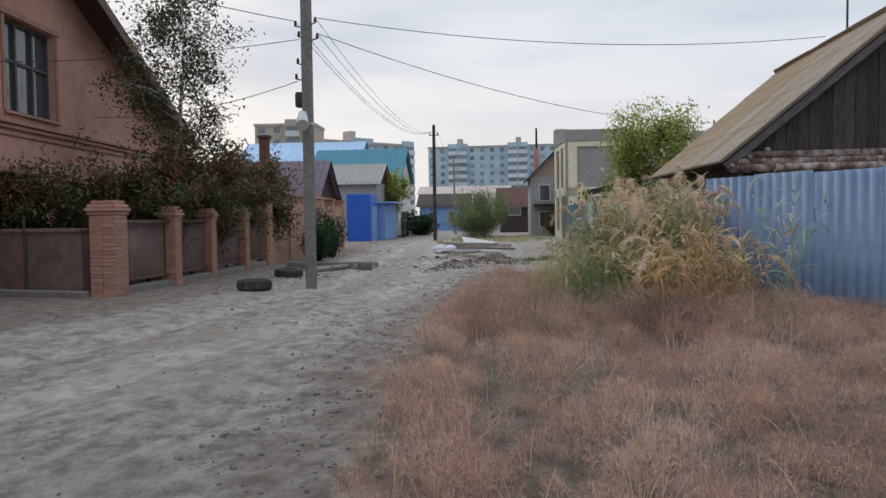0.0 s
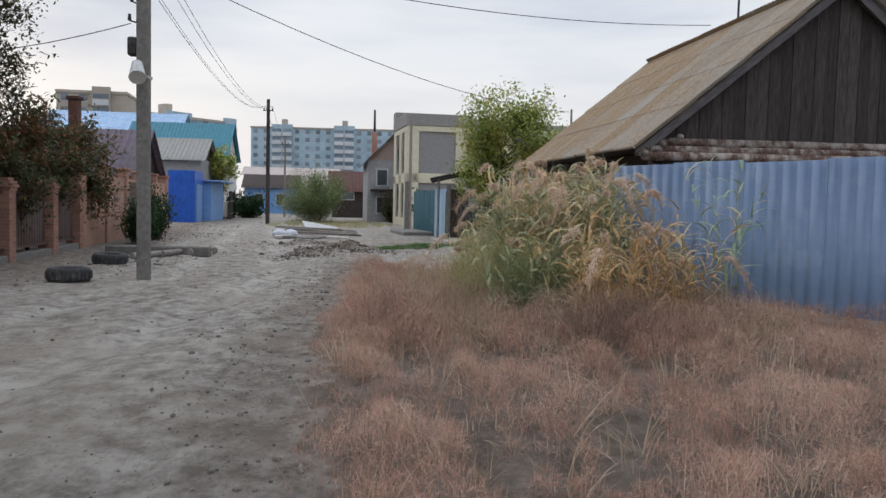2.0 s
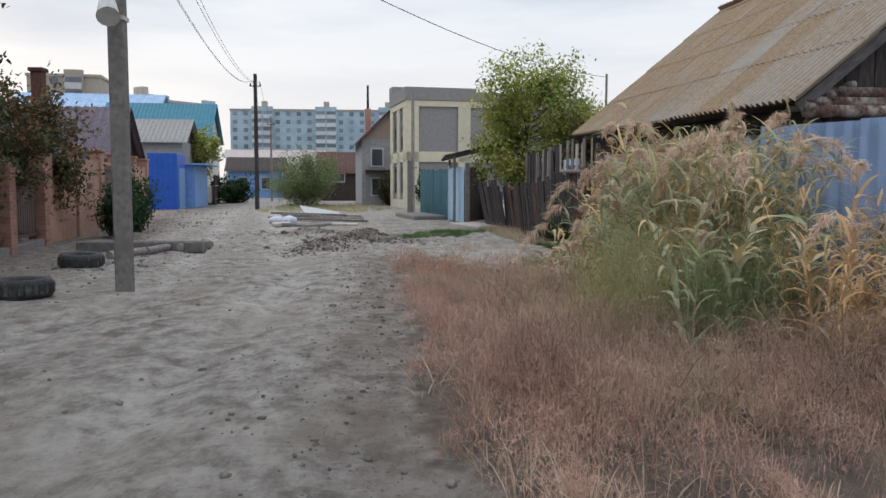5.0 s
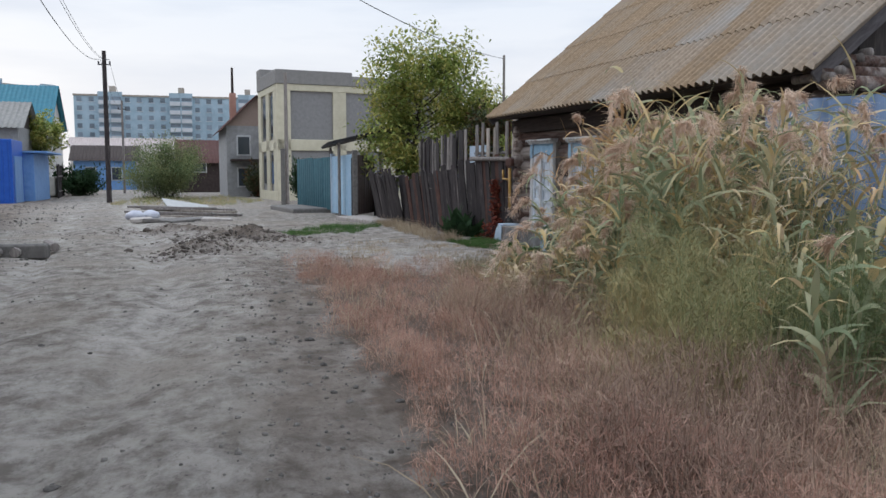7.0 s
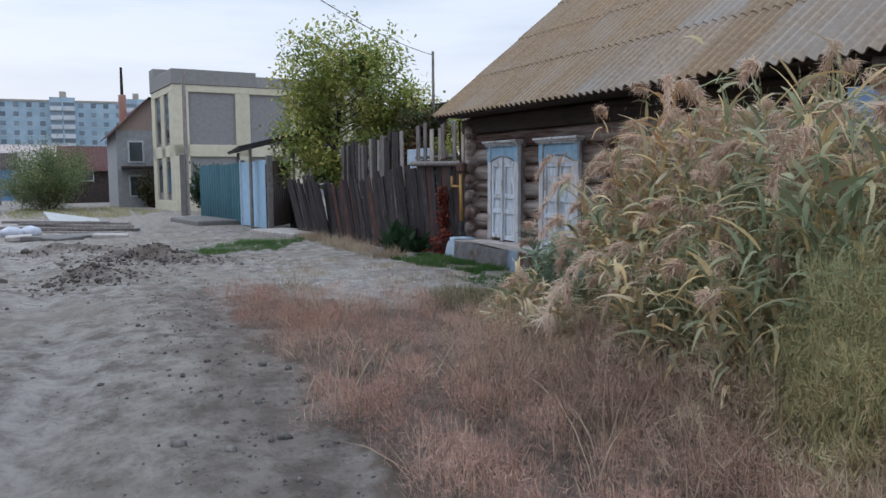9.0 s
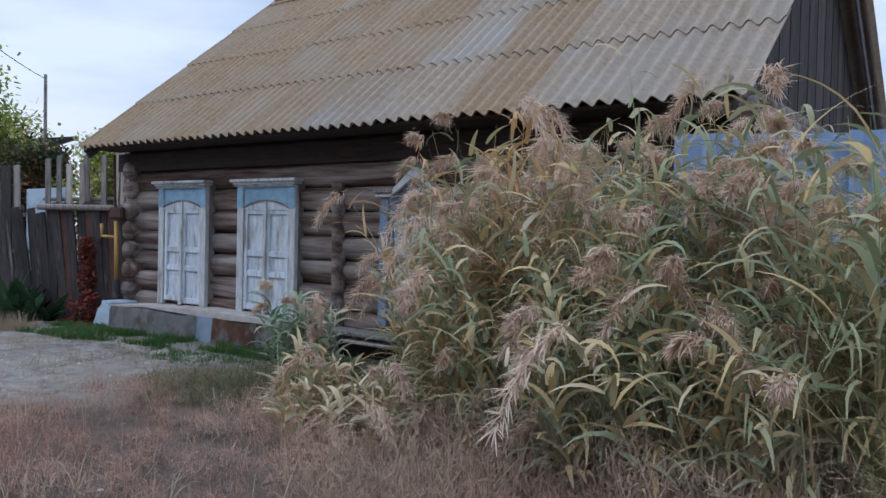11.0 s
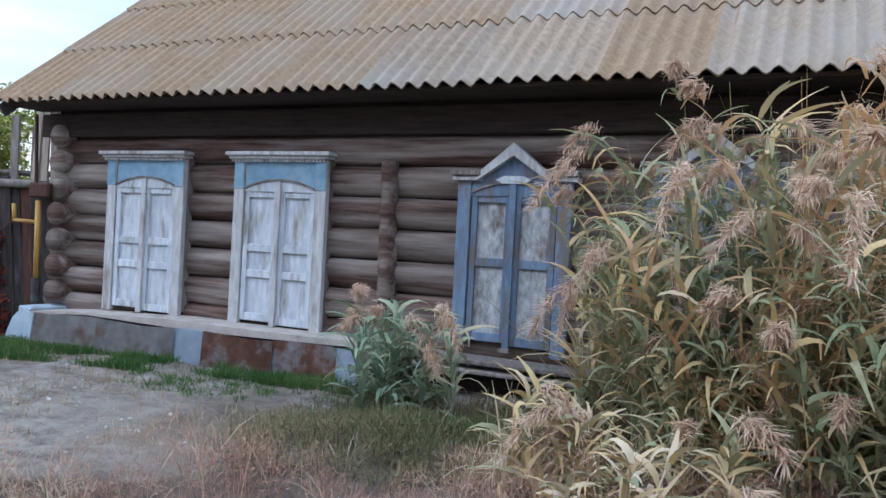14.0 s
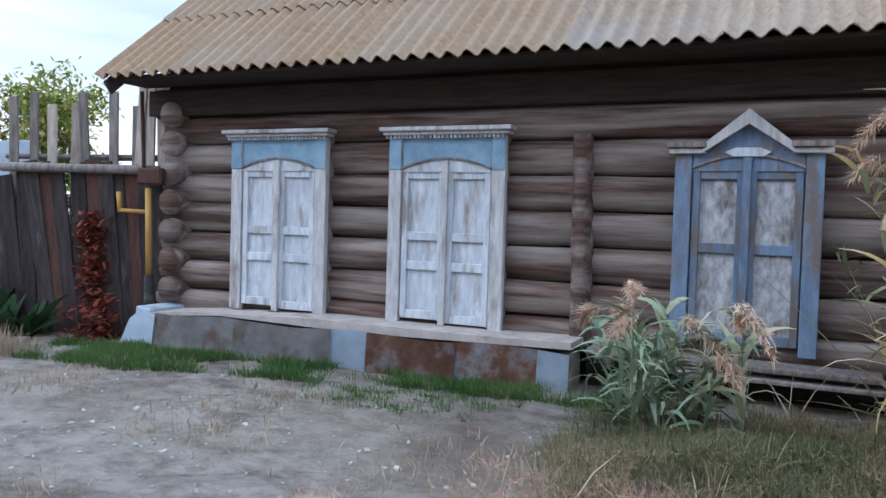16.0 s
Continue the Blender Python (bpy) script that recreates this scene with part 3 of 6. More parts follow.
def shutter(parent, x0, x1, z0, z1, mat_frame, mat_panel, rows, arch):
    """A shutter leaf: stiles, rails and sunken panels."""
    leaf = part("shutter", boxed(x0, x1, -0.078, -0.06, z0, z1 - 0.06, 0.0), mat_panel, parent)
    w = 0.052
    for a, c in ((x0, x0 + w), (x1 - w, x1)):
        part("stile", boxed(a, c, -0.105, -0.078, z0, z1 - 0.03, 0.004), mat_frame, leaf)
    hi = z1 - 0.03
    for k, zz in enumerate([z0] + rows + [hi - 0.075]):
        part("rail", boxed(x0 + w, x1 - w, -0.102, -0.078, zz, zz + 0.07, 0.004), mat_frame, leaf)
    cx = (x0 + x1) / 2
    e0, e1 = (0.0, 0.035) if arch > 0 else (0.035, 0.0)
    part("arched_rail", prism([(x0, hi - 0.012), (x1, hi - 0.012), (x1, hi + e1), (cx, hi + 0.022), (x0, hi + e0)], -0.105, -0.078), mat_frame, leaf)
    return leaf


def shuttered_window(x0, x1, z0, z1, pediment):
    fr, pa, cs, hd = (M_DBLUE, M_PANEL3, M_DBLUE, M_DBLUE) if pediment else (M_WHITE, M_WHITE, M_CASING, M_BLUE)
    win = new("window")
    win.parent = house
    win["label"] = "faded blue window with closed peeling shutters and gabled pediment" if pediment else "white peeling closed shutters under a sky-blue header"
    w = x1 - x0
    cw = 0.115
    part("backing", boxed(x0 + 0.02, x1 - 0.02, -0.06, 0.04, z0 + 0.02, z1 - 0.02), M_OLDWOOD, win)
    part("casing", boxed(x0, x0 + cw, -0.12, -0.062, z0 - 0.03, z1 - 0.055, 0.006), cs, win)
    part("casing", boxed(x1 - cw, x1, -0.12, -0.062, z0 - 0.06, z1 - 0.055, 0.006), cs, win)
    header = 0.20 if pediment else 0.33
    part("header", boxed(x0 + cw + 0.004, x1 - cw - 0.004, -0.108, -0.062, z1 - header, z1 - 0.06, 0.004), hd, win)
    if not pediment:
        for a in (x0, x1 - cw):
            part("header_end", boxed(a + 0.004, a + cw - 0.004, -0.128, -0.121, z1 - header, z1 - 0.07, 0.002), hd, win)
    mid = (x0 + x1) / 2
    zt = z1 - header + 0.03
    rows = [z0 + 0.62] if pediment else [z0 + 0.42, z0 + 0.66]
    shutter(win, x0 + cw + 0.008, mid - 0.012, z0 + 0.02, zt, fr, pa, rows, -1)
    shutter(win, mid + 0.012, x1 - cw - 0.008, z0, zt, fr, pa, rows, 1)
    part("meeting_strip", boxed(mid - 0.028, mid + 0.028, -0.135, -0.106, z0 - 0.03, zt + 0.045, 0.004), M_DBLUE if pediment else M_CASING, win)
    span = x1 - x0 - 2 * cw
    arch = lambda u: zt - 0.035 + 0.085 * (1 - (2 * u - 1) ** 2)
    for k in range(8):
        ua, ub = k / 8, (k + 1) / 8
        xa, xb = x0 + cw + span * ua, x0 + cw + span * ub
        part("arch_fill", prism([(xa, zt - 0.05), (xb, zt - 0.05), (xb, arch(ub)), (xa, arch(ua))], -0.113, -0.106), fr, win)
        # Thin raised strip added to draw the dark, shaded gap line along the arch.
        part("arch_moulding", prism([(xa, arch(ua) + 0.003), (xb, arch(ub) + 0.003), (xb, arch(ub) + 0.02), (xa, arch(ua) + 0.02)], -0.128, -0.105), M_OLDWOOD, win)
    part("sill_block", boxed(mid - 0.05, mid + 0.04, -0.15, -0.08, z0 - 0.05, z0 - 0.015, 0.004), M_OLDWOOD, win)
    if pediment:
        t = 0.085
        for a, c in ((x0 - 0.05, mid - 0.27), (mid + 0.27, x1 + 0.05)):
            part("cornice", boxed(a, c, -0.18, -0.05, z1 - 0.06, z1 - 0.02, 0.004), M_OLDWOOD, win)
            part("cornice_moulding", boxed(a + 0.01, c, -0.155, -0.05, z1 - 0.10, z1 - 0.063, 0.004), M_CASING, win)
        for sg in (-1, 1):
            part("pediment_board", prism([(mid + sg * 0.30, z1 - 0.10), (mid + sg * 0.27, z1 - 0.02), (mid, z1 + 0.20), (mid, z1 + 0.10)][:: sg], -0.17, -0.06), M_CASING, win)
        part("pediment_panel", prism([(mid - 0.26, z1 - 0.085), (mid + 0.26, z1 - 0.085), (mid, z1 + 0.11)], -0.11, -0.04), hd, win)
        part("lozenge", prism([(mid - 0.15, z1 - 0.09), (mid - 0.10, z1 - 0.12), (mid + 0.10, z1 - 0.12), (mid + 0.15, z1 - 0.09), (mid + 0.08, z1 - 0.06), (mid - 0.08, z1 - 0.06)], -0.135, -0.111), M_WHITE, win)
    else:
        part("cornice", boxed(x0 - 0.06, x1 + 0.06, -0.20, -0.05, z1 - 0.025, z1 + 0.01, 0.006), M_CASING, win)
        part("cornice_moulding", boxed(x0 - 0.035, x1 + 0.035, -0.17, -0.05, z1 - 0.052, z1 - 0.028, 0.004), M_CASING, win)
        k = int((w + 0.04) / 0.036)
        for i in range(k):
            a = x0 - 0.02 + i * 0.036
            part("dentil", boxed(a, a + 0.02, -0.15, -0.122, z1 - 0.078, z1 - 0.054), M_CASING, win)
    return win


shuttered_window(0.05, 1.06, 0.42, 1.99, False)
shuttered_window(1.67, 2.69, 0.42, 1.985, False)
shuttered_window(3.96, 4.92, 0.46, 1.87, True)
shuttered_window(5.48, 6.42, 0.46, 1.95, True)
part("shelf_plank", boxed(3.42, 5.3, -0.34, -0.10, 0.385, 0.42, 0.006, pose(0, 0, 0, 3, 0.6, 0)), M_OLDWOOD, house)
part("shelf_plank", boxed(3.7, 5.4, -0.36, -0.2, 0.30, 0.33, 0.006, pose(0, 0, 0, 3, 0.4, 0)), M_OLDWOOD, house)
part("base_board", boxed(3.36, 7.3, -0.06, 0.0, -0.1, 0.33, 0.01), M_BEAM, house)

# earth bench along the wall, clad in old sheets
bench = thing("earth_bench", HOUSE, "clay-topped earth bench along the log wall clad in rusty sheets", "bench")
part("clay_top", prism([(-0.62, 0.30), (0.2, 0.36), (1.6, 0.33), (3.34, 0.36), (3.34, 0.41), (2.6, 0.40), (1.2, 0.41), (-0.1, 0.37), (-0.62, 0.33)], -0.44, 0.02), M_CLAY, bench)
part("earth_core", boxed(-0.6, 3.3, -0.40, 0.0, -0.15, 0.31), M_CLAY, bench)
sheets = [(-0.52, 0.42, M_ZINC), (0.40, 1.36, M_ZINC), (1.34, 1.72, M_LBLUE), (1.70, 2.46, M_RUST), (2.44, 3.12, M_RUST), (3.10, 3.34, M_LBLUE)]
for i, (a, c, m_) in enumerate(sheets):
    b_ = 0.012 * (i % 2)
    vs_ = bmesh.new()
    nx_ = 8
    front = []
    for j in range(nx_ + 1):
        x_ = a + (c - a) * j / nx_
        w_ = 0.012 * math.sin(9 * x_ + i)
        front.append([vs_.verts.new((x_, -0.455 - b_ + w_ - o, z_)) for o, z_ in ((0.05, -0.15), (0.02, 0.1), (0.0, 0.34 + 0.012 * math.sin(5 * x_)))])
    for p_, q_ in zip(front, front[1:]):
        for k_ in range(2):
            vs_.faces.new((p_[k_], q_[k_], q_[k_ + 1], p_[k_ + 1]))
    ext = bmesh.ops.solidify(vs_, geom=list(vs_.faces), thickness=0.006)
    part("cladding_sheet", vs_, m_, bench)
part("end_sheet", prism([(-0.98, -0.1), (-0.55, -0.1), (-0.5, 0.3), (-0.66, 0.36), (-0.80, 0.26)], -0.47, -0.455), M_LBLUE, bench, "bent pale blue sheet")
part("end_sheet", boxed(-0.78, -0.6, -0.45, 0.0, -0.1, 0.30, 0.01, pose(0, 0, 0, 0, 6, 0)), M_LBLUE, bench)

# gas pipe by the corner
gas = thing("gas_pipe", HOUSE, "yellow gas pipe with an elbow beside the log corner", "pipe")
part("riser", tube((-0.90, -0.14, 0.62), (-0.92, -0.14, 1.47), 0.03, 0.03, 10), M_YPIPE, gas, smooth=True)
part("branch", tube((-0.92, -0.14, 1.24), (-1.28, -0.14, 1.25), 0.022, 0.022, 10), M_YPIPE, gas, smooth=True)
part("stub", tube((-1.28, -0.14, 1.23), (-1.30, -0.14, 1.43), 0.024, 0.024, 10), M_YPIPE, gas, smooth=True)
part("lower_sleeve", tube((-0.89, -0.14, 0.0), (-0.90, -0.14, 0.64), 0.045, 0.045, 10), M_BLACK, gas, smooth=True)
part("regulator", boxed(-1.02, -0.72, -0.2, -0.08, 1.5, 1.66, 0.02), M_ROT, gas)
part("upper_riser", tube((-1.02, -0.1, 1.66), (-1.06, -0.1, 2.4), 0.018, 0.018, 8), M_ROT, gas)

# ---- fences by the log house ----
def along(p, q):
    """Local frame of a line on the ground: x from p to q."""
    a = math.degrees(math.atan2(q[1] - p[1], q[0] - p[0]))
    return pose(p[0], p[1], 0, 0, 0, a), math.hypot(q[0] - p[0], q[1] - p[1])


def profiled_sheet(w, h, pitch_, depth, z0=0.0):
    """Trapezoid profiled steel, 1 mm folds given 4 mm."""
    pts = []
    x = 0.0
    while x < w - 1e-6:
        for a, d in ((0, 0), (0.42, 0), (0.5, 1), (0.92, 1)):
            pts.append((min(x + a * pitch_, w), d * depth))
        x += pitch_
    pts.append((w, 0))
    v = np.array([(px, py + t, z) for t in (0.0, 0.004) for px, py in pts for z in (z0, h)])
    n = len(pts)
    i = np.arange(n - 1) * 2
    f = np.stack([i, i + 2, i + 3, i + 1], -1)
    return v, np.concatenate([f, f[:, ::-1] + 2 * n, np.stack([i + 1, i + 3, i + 3 + 2 * n, i + 1 + 2 * n], -1)])


def steel_fence(p, q, h, material, label, z0=0.12, pitch_=0.2, depth=0.024, name="metal_fence"):
    m, L = along(p, q)
    fence = thing(name, m, label, "fence")
    k = max(1, round(L / 1.15))
    for i in range(k):
        v, f = profiled_sheet(L / k + 0.02, h + 0.02 * math.sin(i * 2.1), pitch_, depth, z0)
        ob = mesh_np("steel_sheet", v, f, material, fence)
        ob.matrix_basis = pose(i * L / k, 0.003 * (i % 2), 0, 0.3 * math.sin(i * 1.7), 0, 0)
    for z in (0.45, h - 0.4):
        part("rail", boxed(0, L, 0.05, 0.09, z, z + 0.04), M_OLDWOOD, fence)
    for i in range(int(L / 2.5) + 1):
        x = min(0.05 + i * 2.5, L - 0.05)
        part("fence_post", tube((x, 0.12, -0.15), (x, 0.12, h - 0.1), 0.035), M_WIRE, fence)
    return fence


steel_fence((2.92, 13.8), (6.9, 7.9), 2.06, M_FENCE, "blue-grey profiled steel fence beside tall reeds")


def board_fence(p, q, h, n, material, name, label, lean=0.0, lean_var=3, w=0.13, gap=0.01, hv=0.08, out=0.0, z0=-0.05, rails=(0.4, 1.3), mats=None, sag=0.0, drop=0.0):
    m, L = along(p, q)
    fence = thing(name, m, label, "fence")
    for z in rails:
        part("rail", tube((0, -0.05, z), (L, -0.05, z + random.uniform(-0.04, 0.04)), 0.035, 0.03, 7, 0.05, 3), M_OLDWOOD, fence)
    for i in range(n):
        x = (i + 0.5) * L / n
        slump = min(1.0, max(0.0, (i / n - 0.3) / 0.5))
        hh = h + random.uniform(-hv, hv) - drop * slump
        bw = (L / n - gap + 0.025) if w is None else w * random.uniform(0.8, 1.15)
        bm = boxed(-bw / 2, bw / 2, -0.015, 0.012, 0, hh - z0, 0.004)
        ma = material if mats is None else random.choice(mats)
        ob = part("board", bm, ma, fence)
        ob.matrix_basis = pose(x, -0.004 * (i % 2), z0, out + random.uniform(-1, 1), lean + sag * slump + random.uniform(-lean_var, lean_var), random.uniform(-3, 3))
    return fence


C0 = HOUSE @ Vector((-0.78, 0.02, 0))
board_fence((C0.x, C0.y), (1.42, 27.4), 1.68, 44, M_DARKWOOD, "board_fence", "dark weathered board fence leaning beside the log house", 6, 3.5, None, -0.02, 0.11, rails=(0.4, 1.0), mats=[M_DARKWOOD] * 9 + [M_ROT], sag=12, drop=0.3)
part_rail = thing("fence_cap", along((C0.x, C0.y), (1.42, 27.4))[0], "grey weathered pole lying along the board fence top", "pole")
part("cap_pole", tube((0.1, 0.02, 1.66), (1.9, 0.06, 1.70), 0.045, 0.05, 9, 0.05, 8), M_OLDWOOD, part_rail, smooth=True)
board_fence((C0.x + 0.15, C0.y + 0.25), (2.42, 23.9), 2.40, 8, M_TANWOOD, "picket_fence", "bleached upright pickets behind the dark fence", 0, 3, 0.10, 0, 0.10, z0=0.0, rails=(1.8, 1.3), mats=[M_TANWOOD, M_TANWOOD, M_OLDWOOD])
for i in range(4):
    x = -0.72 - 0.16 * i
    lp = thing("prop_plank", HOUSE, "tan plank standing under the eave at the log corner", "plank", "planks under the eave")
    part("plank", boxed(-0.05, 0.05, -0.012, 0.012, 0, 0.95, 0.003, pose(x - 0.05, 0.05, 1.55, 0, -5 + 3 * i, 0)), M_TANWOOD, lp)
M_SHED = mat("grey_blue_shed", (0.16, 0.20, 0.24), (0.24, 0.28, 0.32), 5, 0.7, 0.2)
board_fence((1.42, 27.4), (1.0, 29.6), 1.45, 16, M_DARKWOOD, "bent_fence", "sagging grey board fence bulging over the verge", 8, 4, None, 0.01, 0.12, out=-9, mats=[M_DARKWOOD])
board_fence((1.5, 29.7), (1.3, 33.4), 1.05, 22, M_DARKWOOD, "low_fence", "low patched dark board fence", 0, 5, None, 0.01, 0.15, rails=(0.3, 0.8))
blue_sheet = thing("blue_board", along((2.80, 23.9), (2.62, 25.0))[0], "pale blue painted board standing behind the dark fence", "board")
part("panel", boxed(0, 1.1, 0, 0.03, 0.0, 2.02, 0.006), M_LBLUE, blue_sheet)
for i, (x, y, h) in enumerate(((2.82, 13.97, 1.86), (2.76, 14.14, 1.80), (2.73, 14.31, 1.9))):
    gb = thing("grey_board", pose(x, y, -0.05, 1.5 * i, 2 - 2 * i, 100), "grey weathered board standing at the steel fence end", "board", "boards at the fence end")
    part("board", boxed(-0.075, 0.075, -0.012, 0.012, 0, h, 0.004), M_OLDWOOD, gb)
board_fence((2.6, 25.2), (2.4, 31.0), 2.35, 30, M_OLDWOOD, "rear_fence", "grey upright plank fence behind the yard", 0, 2, None, 0.01, 0.12, rails=(0.5, 1.6), mats=[M_DARKWOOD, M_OLDWOOD])
M_BROWNGATE = mat("brown_gate_steel", (0.075, 0.055, 0.05), (0.12, 0.09, 0.08), 5, 0.6, 0.1)
steel_fence((0.5, 31.45), (1.3, 33.3), 1.98, M_BROWNGATE, "brown steel gate leaf beside a blue door", name="steel_gate")
M_SKYDOOR = mat("bright_pale_blue_paint", (0.28, 0.45, 0.60), (0.38, 0.55, 0.70), 5, 0.55, 0.15, c3=(0.5, 0.6, 0.68), patch=0.64, patch_scale=2)
M_TEAL = mat("teal_gate_paint", (0.022, 0.07, 0.09), (0.035, 0.10, 0.12), 4, 0.85, 0.1)
m, L = along((0.0, 35.0), (0.46, 31.5))
dr_ = thing("yard_door", m, "pale blue plank yard door between posts", "door")
for i in range(9):
    part("plank", boxed(i * L / 9 + 0.006, (i + 1) * L / 9 - 0.006, -0.02 - 0.004 * (i % 2), 0.02, 0.05, 2.0, 0.006), M_SKYDOOR, dr_)
part("door_post", boxed(-0.02, 0.12, -0.05, 0.10, -0.1, 2.1, 0.01), M_LBLUE, dr_)
part("door_post", boxed(L - 0.08, L + 0.08, -0.05, 0.10, -0.1, 2.12, 0.01), M_CONC, dr_)
steel_fence((-1.1, 40.0), (-0.02, 35.05), 2.0, M_TEAL, "dark teal steel gate of a yard", name="steel_gate", pitch_=0.3, depth=0.02)
M_TARP = mat("dark_roof_felt", (0.02, 0.02, 0.022), (0.05, 0.048, 0.048), 5, 0.8, 0.3)
can = thing("gate_canopy", pose(0, 0, 0), "dark sagging felt canopy over the yard gate", "canopy")
part("felt_roof", prism([(-0.2, 2.35), (2.2, 2.95), (2.25, 3.0), (-0.25, 2.42)], 32.5, 37.5), M_TARP, can)
for x, y, z in ((0.1, 32.8, 2.4), (2.0, 32.8, 2.9), (0.1, 37.2, 2.4), (2.0, 37.2, 2.9)):
    part("post", tube((x, y, -0.1), (x, y, z), 0.05, 0.05, 8), M_OLDWOOD, can)
slab = thing("concrete_slab", pose(-0.9, 37.5, 0.05, 0, 0, 12), "broken pale concrete slabs before the teal gate", "slab")
part("slab", boxed(-0.9, 0.6, -2.0, 2.0, -0.1, 0.12, 0.04), M_CONC, slab)
slab2 = thing("concrete_slab", pose(0.7, 29.6, 0.03, 0, 0, 18), "pale flat concrete slab on the verge", "slab")
part("slab", boxed(-0.5, 0.5, -1.3, 1.3, -0.1, 0.1, 0.03), M_CLAY, slab2)
shed = thing("rear_shed", pose(5.2, 33.5, 0, 0, 0, -8), "small grey-blue shed behind the trees", "shed")
part("wall", boxed(-1.2, 1.2, -1.2, 1.2, -0.1, 3.4), M_SHED, shed)
part("roof", prism([(-1.4, 3.35), (1.4, 3.75), (1.4, 3.83), (-1.4, 3.43)], -1.4, 1.4), M_TARP, shed)

# ---- plants ----
M_RED = blade_mat("russet_dry_weed", [(0.0, (0.19, 0.105, 0.082)), (0.35, (0.37, 0.215, 0.16)), (0.65, (0.49, 0.315, 0.235)), (1.0, (0.58, 0.44, 0.34))])
M_GOLDREED = blade_mat("golden_reed_leaf", [(0.0, (0.24, 0.22, 0.11)), (0.3, (0.40, 0.27, 0.13)), (0.6, (0.54, 0.34, 0.17)), (1.0, (0.60, 0.46, 0.29))])
M_STRAW = blade_mat("dry_straw", [(0.0, (0.20, 0.145, 0.095)), (0.5, (0.40, 0.315, 0.215)), (1.0, (0.56, 0.48, 0.355))])
M_REED = blade_mat("reed_leaf", [(0.0, (0.16, 0.20, 0.11)), (0.34, (0.27, 0.30, 0.175)), (0.54, (0.38, 0.36, 0.22)), (0.68, (0.56, 0.41, 0.19)), (0.85, (0.60, 0.50, 0.34)), (1.0, (0.66, 0.58, 0.44))])
M_BLUEREED = blade_mat("grey_green_reed_leaf", [(0.0, (0.17, 0.25, 0.18)), (0.45, (0.28, 0.36, 0.25)), (0.7, (0.40, 0.42, 0.27)), (1.0, (0.60, 0.50, 0.33))])
M_PLUME = blade_mat("reed_plume", [(0.0, (0.46, 0.32, 0.23)), (0.5, (0.64, 0.48, 0.36)), (1.0, (0.76, 0.64, 0.52))], through_light=0.35)
M_WEED = blade_mat("olive_weed", [(0.0, (0.18, 0.215, 0.11)), (0.4, (0.31, 0.315, 0.16)), (0.7, (0.44, 0.37, 0.18)), (1.0, (0.52, 0.35, 0.19))])
M_WILLOW = blade_mat("willow_leaf", [(0.0, (0.10, 0.15, 0.065)), (0.5, (0.18, 0.22, 0.10)), (1.0, (0.29, 0.29, 0.13))])
M_GREEN = blade_mat("fresh_grass", [(0.0, (0.035, 0.085, 0.022)), (0.5, (0.07, 0.145, 0.04)), (0.85, (0.14, 0.20, 0.07)), (1.0, (0.34, 0.30, 0.15))])
M_LEAF = blade_mat("tree_leaf", [(0.0, (0.13, 0.18, 0.05)), (0.40, (0.25, 0.31, 0.085)), (0.70, (0.43, 0.42, 0.12)), (1.0, (0.60, 0.48, 0.16))])
M_DARKLEAF = blade_mat("shade_leaf", [(0.0, (0.04, 0.055, 0.03)), (0.45, (0.08, 0.095, 0.045)), (0.75, (0.18, 0.09, 0.05)), (1.0, (0.28, 0.12, 0.06))])
M_BIRCHLEAF = blade_mat("birch_leaf", [(0.0, (0.035, 0.045, 0.025)), (0.6, (0.08, 0.085, 0.045)), (1.0, (0.22, 0.14, 0.07))])
M_REDLEAF = blade_mat("crimson_vine_leaf", [(0.0, (0.10, 0.025, 0.018)), (0.6, (0.24, 0.06, 0.04)), (1.0, (0.36, 0.17, 0.09))])
M_BARK = mat("bark", (0.045, 0.035, 0.028), (0.11, 0.09, 0.075), 14, 0.95, 0.6, (2, 2, 0.5))
M_BIRCHBARK = mat("birch_bark", (0.35, 0.33, 0.31), (0.5, 0.48, 0.46), 8, 0.9, 0.4, (1, 1, 3), c3=(0.06, 0.05, 0.05), patch=0.62, patch_scale=4)


def tufts(x, y, per, hgt, spread, width, lean_max, droop, seg=2, twig=0):
    """Blades for plants at x, y: per blades each."""
    n = len(x)
    z = ground_z(x, y)
    hh = np.repeat(hgt, per) * rng.uniform(0.45, 1.05, n * per)
    r = np.repeat(spread, per) * np.sqrt(rng.random(n * per))
    a = rng.uniform(0, 6.283, n * per)
    base = np.stack([np.repeat(x, per) + r * np.cos(a), np.repeat(y, per) + r * np.sin(a), np.repeat(z, per) - 0.01], -1)
    yaw = a + rng.normal(0, 0.7, n * per)
    lean = rng.uniform(0, lean_max, n * per)
    v, f, tips = blades(base, yaw, hh, width * rng.uniform(0.6, 1.4, n * per), lean, rng.uniform(0.2, 1, n * per) * droop, seg)
    sets = [(v, f)]
    if twig:
        k = n * per
        b2 = np.repeat(base + (tips - base) * rng.uniform(0.35, 1.0, (k, 1)), twig, 0)
        v2, f2, _ = blades(b2, rng.uniform(0, 6.283, k * twig), np.repeat(hh, twig) * rng.uniform(0.18, 0.42, k * twig), np.full(k * twig, width * 0.75), rng.uniform(0.2, 1.3, k * twig), rng.uniform(-0.3, 0.8, k * twig), 1)
        sets.append((v2, f2))
    return sets


